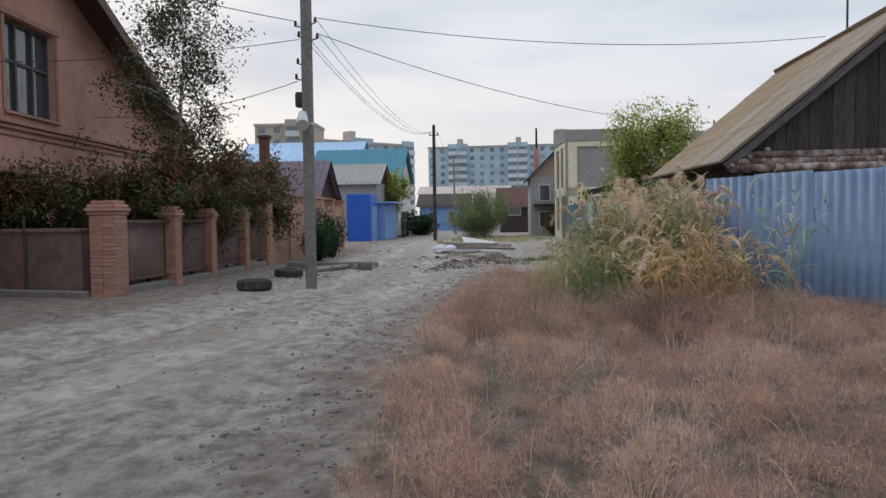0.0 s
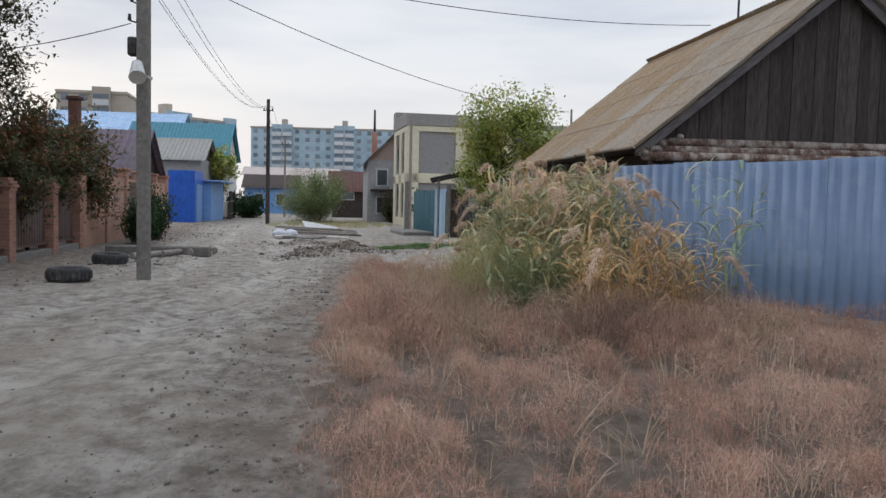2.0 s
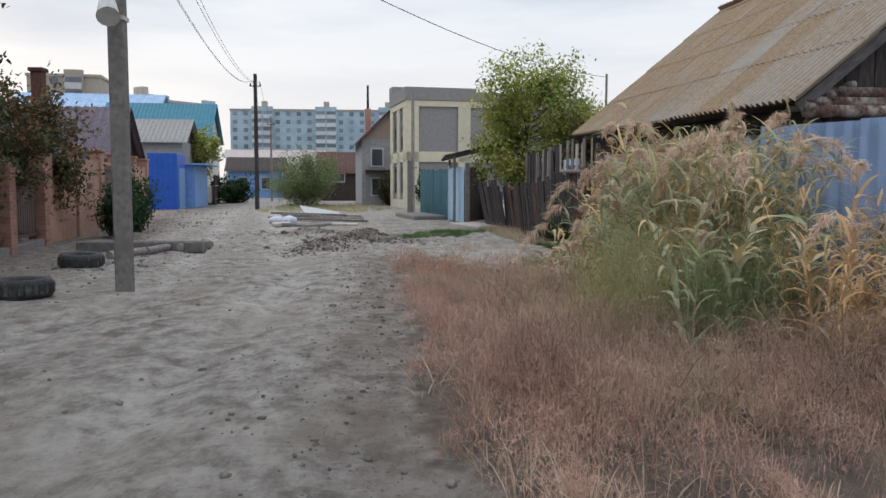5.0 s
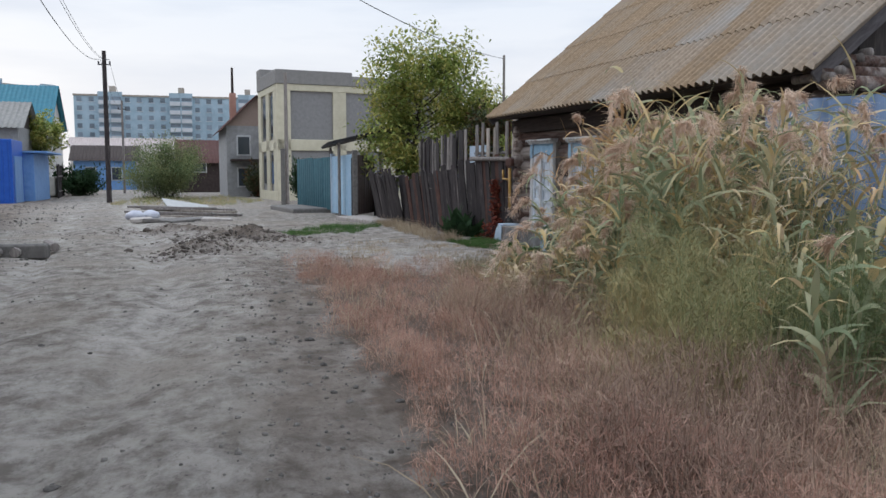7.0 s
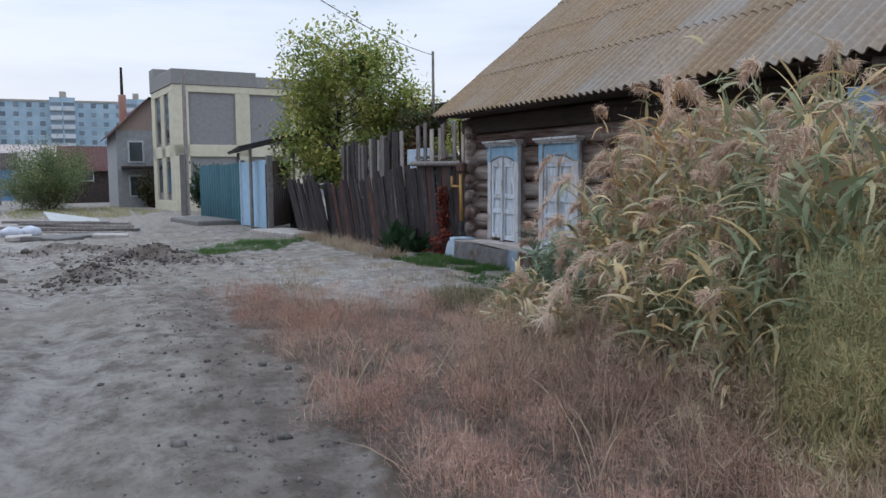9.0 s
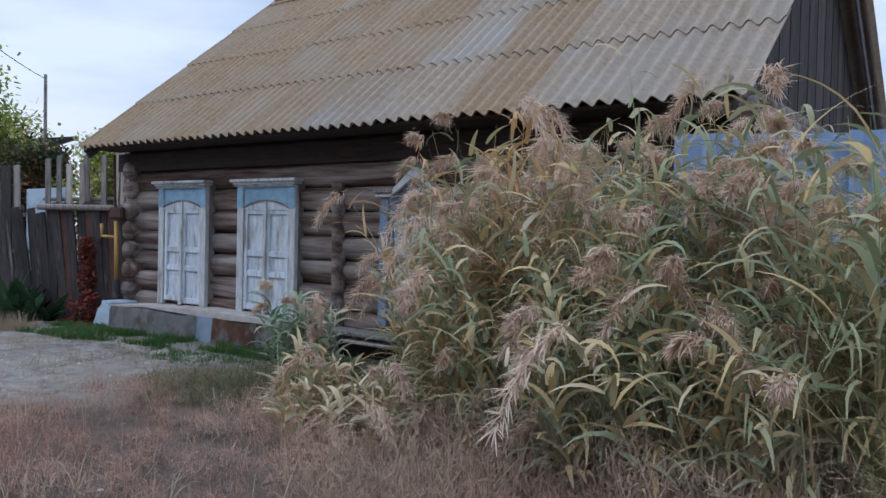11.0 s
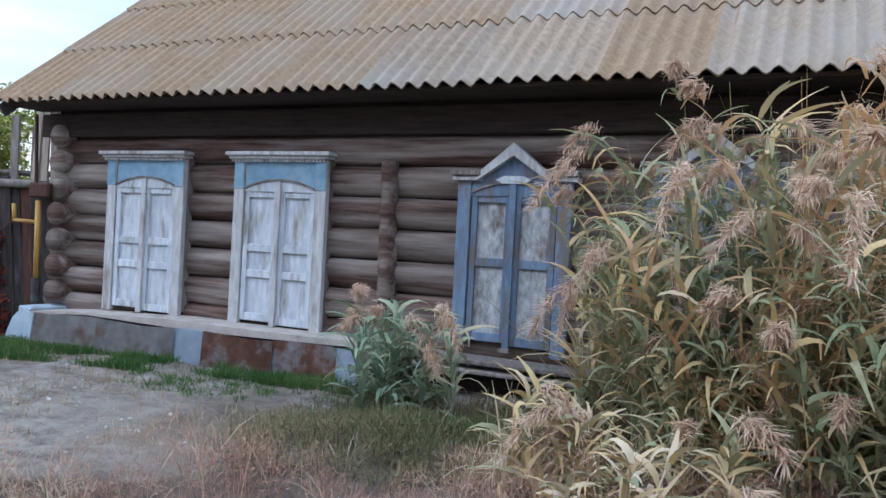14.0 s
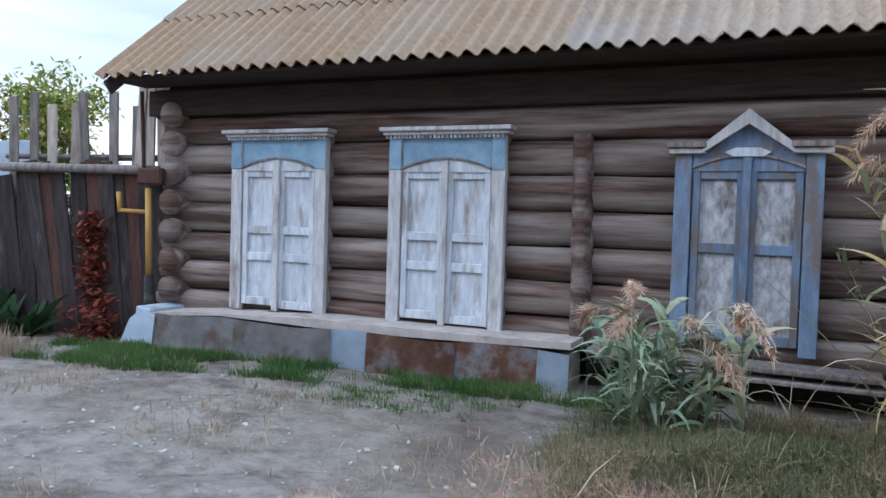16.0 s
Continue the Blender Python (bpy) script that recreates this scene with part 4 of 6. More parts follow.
def fluff(x, y, hgt, wide, per, length, width):
    """Domed tangles of short curled twigs, one dome a plant."""
    n = len(x)
    k = n * per
    H, W_ = np.repeat(hgt, per), np.repeat(wide, per)
    u, a = rng.random(k) ** 0.7, rng.uniform(0, 6.283, k)
    r = W_ * np.sqrt(rng.random(k)) * np.sqrt(np.clip(1.05 - u * u, 0.05, 1))
    base = np.stack([np.repeat(x, per) + r * np.cos(a), np.repeat(y, per) + r * np.sin(a), np.repeat(ground_z(x, y), per) + H * u * 0.85], -1)
    v, f, _ = blades(base, a + rng.normal(0, 1.0, k), length * rng.uniform(0.5, 1.5, k), width * rng.uniform(0.6, 1.3, k), rng.uniform(0.0, 2.3, k), rng.normal(0.2, 0.8, k), 1)
    return v, f


# russet weeds over the verge
gx, gy = scatter(GRASS, 5000)
gx = gx + 0.28 * wave(gx, gy, 0.7, 33) + rng.normal(0, 0.10, len(gx))
gy = gy + 0.25 * wave(gx, gy, 0.6, 34)
clump = 1.3 * wave(gx, gy, 0.45, 31) + 0.9 * wave(gx, gy, 1.2, 32)
keep = ~((gx > 0.45) & (gy > 15.9)) & (rng.random(len(gx)) < 0.92 + 0.6 * clump)
gx, gy, clump = gx[keep], gy[keep], clump[keep]
before_reeds = np.exp(-((gy - 9.2) / 1.6) ** 2) * (gx > -0.9)
hg = np.clip(0.22 + 0.22 * clump + 0.16 * before_reeds, 0.15, 0.62)
near_path = np.clip(np.abs(gx - np.interp(gy, [-1.1, 2.6, 5.4], [1.38, -0.59, -1.45])) / 0.8, 0.6, 1)
hg = np.where(gy < 4, hg * near_path, hg)
stems = tufts(gx, gy, 4, hg, np.clip(0.12 + 0.12 * clump, 0.06, 0.24), 0.004, 1.1, 0.6, 2, 3)
v, f = gather(stems + [fluff(gx, gy, hg, np.clip(0.14 + 0.10 * clump, 0.08, 0.24), 115, 0.055, 0.005)])
tagged(mesh_np("dry_weeds", v, f, M_RED), "russet dry fluffy weeds covering the verge", "weeds", kind="stuff")
sx, sy = scatter(GRASS, 800)
v, f = gather(tufts(sx, sy, 8, rng.uniform(0.15, 0.5, len(sx)), np.full(len(sx), 0.08), 0.007, 1.0, 1.2, 3))
tagged(mesh_np("dry_straw", v, f, M_STRAW), "pale dry straw stalks among the weeds", "straw", kind="stuff")
ex = rng.uniform(-0.6, 3.6, 300)
ey = 9.2 + rng.normal(0, 0.6, 300) + 0.05 * ex
ex2, ey2 = rng.uniform(-0.3, 0.9, 120), rng.uniform(10.0, 14.0, 120)
ex, ey = np.concatenate([ex, ex2]), np.concatenate([ey, ey2])
eh = rng.uniform(0.25, 0.7, len(ex))
v, f = gather(tufts(ex, ey, 9, eh, np.full(len(ex), 0.16), 0.006, 1.0, 0.9, 3, 4) + [fluff(ex, ey, eh, np.full(len(ex), 0.22), 130, 0.08, 0.005)])
M_BRUSH = blade_mat("dead_brush", [(0.0, (0.15, 0.10, 0.08)), (0.45, (0.29, 0.20, 0.15)), (0.75, (0.44, 0.32, 0.23)), (1.0, (0.38, 0.36, 0.20))])
tagged(mesh_np("dead_brush", v, f, M_BRUSH), "grey-brown dead brush in front of the reeds", "brush", kind="stuff")
lx, ly = rng.uniform(-1.2, 2.3, 2200), rng.uniform(16.6, 22.6, 2200)
keep = wave(lx, ly, 0.6, 51) + 0.15 * rng.normal(0, 1, 2200) > 0.12
lx, ly = lx[keep], ly[keep]
v, f = gather(tufts(lx, ly, 9, rng.uniform(0.04, 0.12, len(lx)), np.full(len(lx), 0.12), 0.007, 1.6, 0.4, 2))
tagged(mesh_np("straw_litter", v, f, M_STRAW), "dry straw litter scattered on the clay", "straw", kind="stuff")

# reeds
REEDS = [(0.55, 12.1), (0.8, 13.2), (1.3, 14.5), (1.65, 15.2), (2.1, 15.7), (2.6, 15.9), (2.7, 14.0), (2.8, 13.0), (2.5, 11.9), (1.4, 11.4)]


def reeds(x, y, hgt, name, label, leaf_w=1.0, plume_share=0.6, material=None, leaf_l=1.0):
    n = len(x)
    z = ground_z(x, y)
    base = np.stack([x, y, z - 0.02], -1)
    yaw = rng.uniform(0, 6.283, n)
    lean = np.abs(rng.normal(0, 0.19, n))
    droop = rng.uniform(0.05, 0.5, n)
    sets = []
    for k in range(2):
        st, fa, tips = blades(base + k * 0.002, yaw + k * 1.57, hgt, np.full(n, 0.011), lean, droop, 6)
        sets.append((st, fa))
    per = 20
    fr = np.tile(np.linspace(0.12, 0.97, per), n) + rng.uniform(-0.03, 0.03, n * per)
    H, Y, Lr, D = (np.repeat(q, per) for q in (hgt, yaw, lean, droop))
    ang = Lr + D * fr * 0.5
    b = np.repeat(base, per, 0) + np.stack([np.sin(ang) * np.cos(Y) * H * fr, np.sin(ang) * np.sin(Y) * H * fr, np.cos(ang) * H * fr], -1)
    ly = rng.uniform(0, 6.283, n * per)
    ll = rng.uniform(0.28, 0.62, n * per) * np.clip(1.25 - fr * 0.55, 0.5, 1.2) * np.clip(H / 1.5, 0.55, 1.0) * leaf_l
    v, f, _ = blades(b, ly, ll, rng.uniform(0.020, 0.046, n * per) * leaf_w, rng.uniform(0.25, 1.2, n * per), rng.uniform(0.5, 2.4, n * per), 5, 0.8)
    sets.append((v, f))
    v, f = gather(sets)
    tagged(mesh_np(name, v, f, material or M_REED), label, "reeds", kind="stuff")
    top = base + np.stack([np.sin(lean + droop * 0.5) * np.cos(yaw) * hgt, np.sin(lean + droop * 0.5) * np.sin(yaw) * hgt, np.cos(lean + droop * 0.5) * hgt], -1)
    pick = rng.random(n) < plume_share
    tp, ty = top[pick], yaw[pick]
    m_ = len(tp)
    per = 260
    u = rng.random(m_ * per)
    big = np.repeat(rng.uniform(1.2, 2.2, m_), per)
    yy = np.repeat(ty, per)
    hang = np.repeat(rng.uniform(0.3, 1.2, m_), per)
    pb = np.repeat(tp, per, 0) + np.stack([np.cos(yy) * u * 0.14 * big * hang, np.sin(yy) * u * 0.14 * big * hang, (0.02 + u * 0.10 * (1.1 - hang) - u * u * 0.15 * hang) * big], -1)
    pb += rng.normal(0, 0.017, pb.shape) * (1.25 - u[:, None])
    v, f, _ = blades(pb, yy + rng.normal(0, 0.9, m_ * per), rng.uniform(0.025, 0.06, m_ * per) * big, np.full(m_ * per, 0.0075), rng.uniform(1.3, 2.8, m_ * per), rng.uniform(0.1, 0.7, m_ * per), 2)
    tagged(mesh_np(name.replace("reeds", "reed") + "_plumes", v, f, M_PLUME), "fluffy tan reed plumes drooping from the stalks", "plumes", kind="stuff")


rx, ry = scatter(REEDS, 330)
rh = np.clip(1.75 + 0.35 * wave(rx, ry, 0.4, 41) + rng.normal(0, 0.20, len(rx)), 1.0, 2.35)
rh *= np.clip(0.62 + 0.55 * (rx - np.interp(ry, [12.1, 13.2, 14.5, 16], [0.55, 0.8, 1.3, 2.2])), 0.62, 1.0)
reeds(rx, ry, rh, "tall_reeds", "tall grey-green and tan reeds before the log wall", 0.85, 0.4)
cxs, cys = 1.42 + rng.normal(0, 0.16, 8), 14.45 + rng.normal(0, 0.2, 8)
reeds(cxs, cys, rng.uniform(1.75, 2.25, 8), "golden_reeds", "tall orange-gold reeds standing out of the reed bed", 0.7, 0.8, M_GOLDREED)
cxs, cys = scatter([(1.5, 9.4), (3.2, 9.5), (3.1, 10.5), (1.7, 10.6)], 42)
reeds(cxs, cys, rng.uniform(0.8, 1.6, len(cxs)), "tan_reeds", "dry orange reeds before the steel fence", 0.55, 0.35, M_GOLDREED)
cxs, cys = scatter([(0.5, 9.7), (2.4, 10.4), (3.4, 10.0), (3.2, 12.4), (1.0, 12.2)], 42)
reeds(cxs, cys, rng.uniform(0.7, 1.25, len(cxs)), "green_reeds", "green reeds between the feathery weeds and the fence", 1.1, 0.2)
cxs, cys = 2.06 + rng.normal(0, 0.13, 14), 16.97 + rng.normal(0, 0.18, 14)
reeds(cxs, cys, rng.uniform(0.45, 0.82, 14), "low_reeds", "low grey-green reed clump in front of the earth bench", 0.95, 0.45, M_BLUEREED, 1.35)
cxs, cys = 3.75 + rng.normal(0, 0.12, 4), 10.8 + rng.normal(0, 0.15, 4)
reeds(cxs, cys, rng.uniform(1.8, 2.2, 4), "fence_reeds", "thin tall green reeds against the steel fence", 0.9, 0.2, M_BLUEREED)
cxs, cys = scatter([(0.7, 13.2), (1.3, 14.6), (1.9, 15.5), (2.2, 15.2), (1.2, 13.3)], 40)
reeds(cxs, cys, rng.uniform(0.4, 0.95, len(cxs)), "short_reeds", "short bent reeds at the edge of the verge", 0.95, 0.6)
cxs, cys = scatter([(0.3, 14.6), (0.8, 14.4), (1.6, 15.4), (1.2, 15.7), (0.5, 15.6)], 24)
reeds(cxs, cys, rng.uniform(0.25, 0.62, len(cxs)), "fringe_reeds", "low reeds with pale plumes fringing the reed bed", 0.8, 0.4)

# feathery olive weeds beside the reeds
wa, wr = rng.uniform(0, 6.283, 60), np.sqrt(rng.random(60))
wx, wy = 0.78 + 0.62 * wr * np.cos(wa), 11.15 + 0.85 * wr * np.sin(wa)
wh = rng.uniform(0.6, 1.55, len(wx)) * (1.1 - 0.45 * wr)
v, f = gather(tufts(wx, wy, 5, wh, np.full(len(wx), 0.12), 0.006, 0.7, 0.5, 3, 5) + [fluff(wx, wy, wh, np.full(len(wx), 0.24), 900, 0.055, 0.0048)])
tagged(mesh_np("feathery_weeds", v, f, M_WEED), "olive feathery weeds beside the reeds", "weeds", kind="stuff")
wx, wy = scatter([(0.9, 9.9), (2.0, 10.6), (2.6, 12.0), (1.2, 12.0)], 30)
wh = rng.uniform(0.6, 1.2, len(wx))
v, f = gather(tufts(wx, wy, 5, wh, np.full(len(wx), 0.12), 0.006, 0.7, 0.5, 3, 5) + [fluff(wx, wy, wh, np.full(len(wx), 0.22), 600, 0.055, 0.0048)])
tagged(mesh_np("green_weeds", v, f, M_WILLOW), "green feathery weeds among the reeds", "weeds", kind="stuff")
M_LOWWEED = blade_mat("mixed_low_weed", [(0.0, (0.05, 0.085, 0.03)), (0.4, (0.11, 0.135, 0.06)), (0.65, (0.24, 0.19, 0.11)), (1.0, (0.40, 0.31, 0.21))])
wx, wy = scatter([(0.9, 15.4), (0.4, 17.0), (1.2, 17.4), (2.4, 17.3), (2.6, 15.4)], 330)
wh = np.clip(0.16 + 0.12 * wave(wx, wy, 0.7, 44), 0.06, 0.3)
v, f = gather(tufts(wx, wy, 6, wh, np.full(len(wx), 0.10), 0.007, 1.3, 0.6, 2, 2) + [fluff(wx, wy, wh, np.full(len(wx), 0.12), 70, 0.06, 0.007)])
tagged(mesh_np("low_weeds", v, f, M_LOWWEED), "low green and straw weeds at the reed edge", "weeds", kind="stuff")


def grass_strip(poly, n, h, name, label, material=None):
    x, y = scatter(poly, n)
    k = wave(x, y, 0.7, 71) + rng.normal(0, 0.12, len(x)) > -0.16
    x, y = x[k], y[k]
    v, f = gather(tufts(x, y, 14, h * rng.uniform(0.5, 1.2, len(x)), np.full(len(x), 0.05), 0.006, 0.8, 0.7, 2))
    tagged(mesh_np(name, v, f, material or M_GREEN), label, "grass", kind="stuff")


def hp(s, i):
    p = HOUSE @ Vector((s, i, 0))
    return (p.x, p.y)


grass_strip([hp(-1.5, -0.6), hp(-0.6, -0.48), hp(3.4, -0.5), hp(4.2, -0.5), hp(4.0, -1.0), hp(2.6, -0.85), hp(0.6, -1.25), hp(-1.2, -1.35)], 3600, 0.11, "green_grass", "fresh green grass strip along the earth bench")
grass_strip([hp(1.5, -1.0), hp(3.2, -1.0), hp(3.0, -1.7), hp(1.8, -1.5)], 130, 0.07, "sparse_grass", "sparse green tufts on the clay before the house")
grass_strip([(-2.0, 24.6), (-0.2, 25.0), (0.9, 27.6), (-0.6, 28.0)], 650, 0.14, "verge_grass", "dull green grass patch beside the street")
grass_strip([(1.2, 22.5), (1.9, 22.0), (1.3, 28), (0.7, 28.5)], 380, 0.28, "fence_straw", "dry straw along the leaning fence", M_STRAW)
grass_strip([(-9.5, 45), (-4, 43), (-2.6, 49), (-5, 58), (-10, 58)], 1300, 0.25, "far_grass", "dull grass around the far bush", M_WEED)

# clods and pebbles on the road
n = 30000
px_ = rng.uniform(-8, 2.2, n)
py_ = rng.uniform(-1.5, 28, n)
edge_x = np.interp(py_, [-3, 2, 6.4, 9.5, 13.6, 18.6, 28], [0.4, 0.15, -0.75, -1.15, -1.3, -1.6, 1.5])
nearedge = np.exp(-((px_ - edge_x + 0.45) / 0.5) ** 2)
kp = (rng.random(n) < 0.045 + 0.85 * nearedge * (py_ < 20)) & (px_ < edge_x + 0.4)
px_, py_ = px_[kp], py_[kp]
n = len(px_)
ico = bmesh.new()
bmesh.ops.create_icosphere(ico, subdivisions=1, radius=1)
iv = np.array([v.co[:] for v in ico.verts])
ico.verts.ensure_lookup_table()
fi = np.array([[v.index for v in f.verts] for f in ico.faces])
ico.free()
sz = rng.lognormal(-4.75, 0.55, n)
V = iv[None] * (sz[:, None, None] * rng.uniform(0.6, 1.3, (n, 1, 3)) * rng.uniform(0.75, 1.25, (n, len(iv), 1)))
V[..., 2] *= 0.7
V += np.stack([px_, py_, ground_z(px_, py_) + sz * 0.2], -1)[:, None, :]
F = fi[None] + (np.arange(n) * len(iv))[:, None, None]
M_CLOD = mat("clay_clod", (0.075, 0.068, 0.06), (0.21, 0.195, 0.178), 30, 0.95, 0.3, rnd=0.35, island=True)
tagged(mesh_np("clods", V.reshape(-1, 3), F.reshape(-1, 3), M_CLOD), "loose grey clay clods and pebbles on the street", "clods", kind="stuff")


# ---- trees ----
def tree(at, height, spread, leaf_mat, bark, label, name="tree", leaves=9000, leaf=0.06, base=0.25, trunk_r=0.12, limbs=22, seed=1, droop=0.3, upright=0.8, fuzz=0.35, up=0.0):
    r = np.random.default_rng(seed)
    t = thing(name, pose(*at), label, "tree")
    pts = []
    bits = []
    lean = r.normal(0, 0.03, 2)
    prev = Vector((0, 0, -0.2))
    trunk_pts = []
    K = 7
    for i in range(1, K + 1):
        f_ = i / K
        p = Vector((lean[0] * height * f_ + r.normal(0, 0.02) * height * 0.3, lean[1] * height * f_ + r.normal(0, 0.02) * height * 0.3, height * 0.88 * f_))
        bits.append(tube(prev, p, trunk_r * (1.02 - (i - 1) / K * 0.9), trunk_r * (1.02 - i / K * 0.9), 8))
        trunk_pts.append(p)
        prev = p
    for k in range(limbs):
        f_ = base + (0.98 - base) * (k + r.random()) / limbs
        idx = f_ * K
        lo = trunk_pts[max(0, min(K - 1, int(idx) - 1))]
        hi = trunk_pts[max(0, min(K - 1, int(idx)))]
        o = lo.lerp(hi, idx - int(idx))
        a = r.uniform(0, 6.283)
        out = spread * (0.35 + 0.65 * math.sin(math.pi * min(1, max(0.05, (f_ - base) / (1 - base) * 0.85 + 0.12)))) * r.uniform(0.6, 1.1)
        e = o + Vector((math.cos(a) * out, math.sin(a) * out, out * upright * r.uniform(0.3, 1.1) + up))
        mid_ = o.lerp(e, 0.5) + Vector((0, 0, 0.08 * out))
        rr = trunk_r * 0.4 * (1.1 - f_)
        bits.append(tube(o, mid_, rr, rr * 0.7, 5))
        bits.append(tube(mid_, e, rr * 0.7, rr * 0.25, 5))
        for _ in range(5):
            q0 = o.lerp(e, r.uniform(0.35, 1.0))
            q1 = q0 + Vector(tuple(r.normal(0, fuzz * spread * 0.6, 3)))
            bits.append(tube(q0, q1, rr * 0.22, rr * 0.08, 4))
            for u in np.linspace(0.2, 1.1, 6):
                pts.append(q0.lerp(q1, float(u)))
    part("trunk", joined(*bits), bark, t)
    P = np.array([p[:] for p in pts])
    idx = r.integers(0, len(P), leaves)
    B = P[idx] + r.normal(0, 0.07 * spread + 0.03, (leaves, 3))
    v, f, _ = blades(B, r.uniform(0, 6.283, leaves), r.uniform(0.6, 1.3, leaves) * leaf * 1.6, r.uniform(0.6, 1.2, leaves) * leaf, r.uniform(0.4, 2.4, leaves), r.uniform(0, droop * 2, leaves), 2)
    mesh_np("crown", v, f, leaf_mat, t)
    return t


tree((2.4, 32.4, 0), 5.7, 2.15, M_LEAF, M_BARK, "leafy green tree turning yellow behind the yard fence", leaves=19000, leaf=0.085, base=0.24, seed=3, limbs=46, upright=0.5)
tree((4.6, 31.5, 0), 3.9, 1.3, M_LEAF, M_BARK, "low green shrub tree behind the pickets", leaves=7000, leaf=0.08, base=0.35, seed=4)
tree((4.2, 28.4, 0), 3.3, 1.0, M_DARKLEAF, M_BARK, "dark reddish shrub behind the leaning fence", leaves=6000, leaf=0.07, base=0.3, seed=5)
tree((4.9, 26.8, 0), 3.3, 1.0, M_LEAF, M_BARK, "small leafy yard tree behind the pickets", leaves=8000, leaf=0.06, base=0.35, seed=6, trunk_r=0.06)
# red vine at the fence and burdock below it
vine = thing("red_vine", pose(C0.x - 0.26, C0.y + 0.72, 0), "crimson climbing vine on the dark fence", "vine")
nb = 900
zz = rng.random(nb) ** 1.3 * 1.25
B = np.stack([rng.normal(0, 0.05 + 0.12 * (zz < 0.35), nb), rng.normal(0.1, 0.10, nb) - 0.15 * (zz < 0.4), zz], -1)
v, f, _ = blades(B, rng.uniform(0, 6.283, nb), rng.uniform(0.05, 0.11, nb), rng.uniform(0.03, 0.06, nb), rng.uniform(0.5, 2.2, nb), rng.uniform(0, 1, nb), 2)
part("stem", tube((0.03, 0.12, -0.05), (0.05, 0.12, 1.25), 0.012, 0.006, 6), M_BARK, vine)
mesh_np("foliage", v, f, M_REDLEAF, vine)
M_BURDOCK = blade_mat("burdock", [(0.0, (0.02, 0.045, 0.02)), (1.0, (0.05, 0.09, 0.04))])
bur = thing("burdock", pose(1.98, 23.5, 0), "dark green broadleaf weed at the fence foot", "weed")
v, f = gather(tufts(np.zeros(6) + rng.normal(0, 0.25, 6), rng.normal(0, 0.3, 6), 16, rng.uniform(0.45, 0.8, 6), np.full(6, 0.06), 0.17, 0.9, 0.9, 4))
mesh_np("foliage", v, f, M_BURDOCK, bur)

# ---- brick house across the street ----
LEFT = Matrix(((-0.216, -0.976, 0, -10.04), (0.976, -0.216, 0, 6.1), (0, 0, 1, 0), (0, 0, 0, 1)))
bh = thing("brick_house", LEFT, "pink-brown brick house with a gabled attic and dark windows", "house")
W, EZ, AZ = 18.6, 4.5, 8.15


def wall_with_holes(w, top, holes, thick):
    """A wall in the x-z plane (street side at y = 0) with rectangular openings."""
    xs = sorted({0.0, w, w / 2} | {h[0] for h in holes} | {h[1] for h in holes})
    bm = bmesh.new()
    for a, c in zip(xs, xs[1:]):
        cuts = sorted((h[2], h[3]) for h in holes if h[0] <= a + 1e-6 and h[1] >= c - 1e-6)
        lo = -0.2
        spans = []
        for z0, z1 in cuts:
            spans.append((lo, z0, z0))
            lo = z1
        spans.append((lo, top(a), top(c)))
        for l0, ta, tb in spans:
            v = [bm.verts.new(p) for p in ((a, 0, l0), (c, 0, l0), (c, 0, tb), (a, 0, ta), (a, thick, l0), (c, thick, l0), (c, thick, tb), (a, thick, ta))]
            for f in ((0, 1, 2, 3), (7, 6, 5, 4), (0, 4, 5, 1), (3, 2, 6, 7), (0, 3, 7, 4), (1, 5, 6, 2)):
                bm.faces.new([v[i] for i in f])
    bmesh.ops.remove_doubles(bm, verts=list(bm.verts), dist=0.0005)
    return bm


gtop = lambda x: EZ + (AZ - EZ) * (1 - abs(x - W / 2) / (W / 2))
holes = [(8.15, 10.4, 3.95, 6.05), (7.4, 9.25, 0.95, 2.55), (10.6, 13.2, 0.95, 2.45), (14.4, 16.6, 0.95, 2.45)]
part("wall", wall_with_holes(W, gtop, holes, 0.4), M_BRICKWALL, bh)
part("side_wall", boxed(0, W, 0.5, 12, -0.2, EZ), M_BRICKWALL, bh)
part("side_wall", boxed(W - 0.4, W, 0.4, 12, -0.2, EZ), M_BRICKWALL, bh)
for z, o, h in ((3.55, 0.07, 0.09), (3.66, 0.12, 0.08), (3.40, 0.04, 0.06), (0.75, 0.06, 0.1)):
    part("string_course", boxed(0, W, -o, -0.002, z, z + h, 0.01), M_BRICK, bh)
M_FRAME = mat("dark_window_frame", (0.05, 0.045, 0.045), (0.09, 0.08, 0.08), 6, 0.6, 0.1)
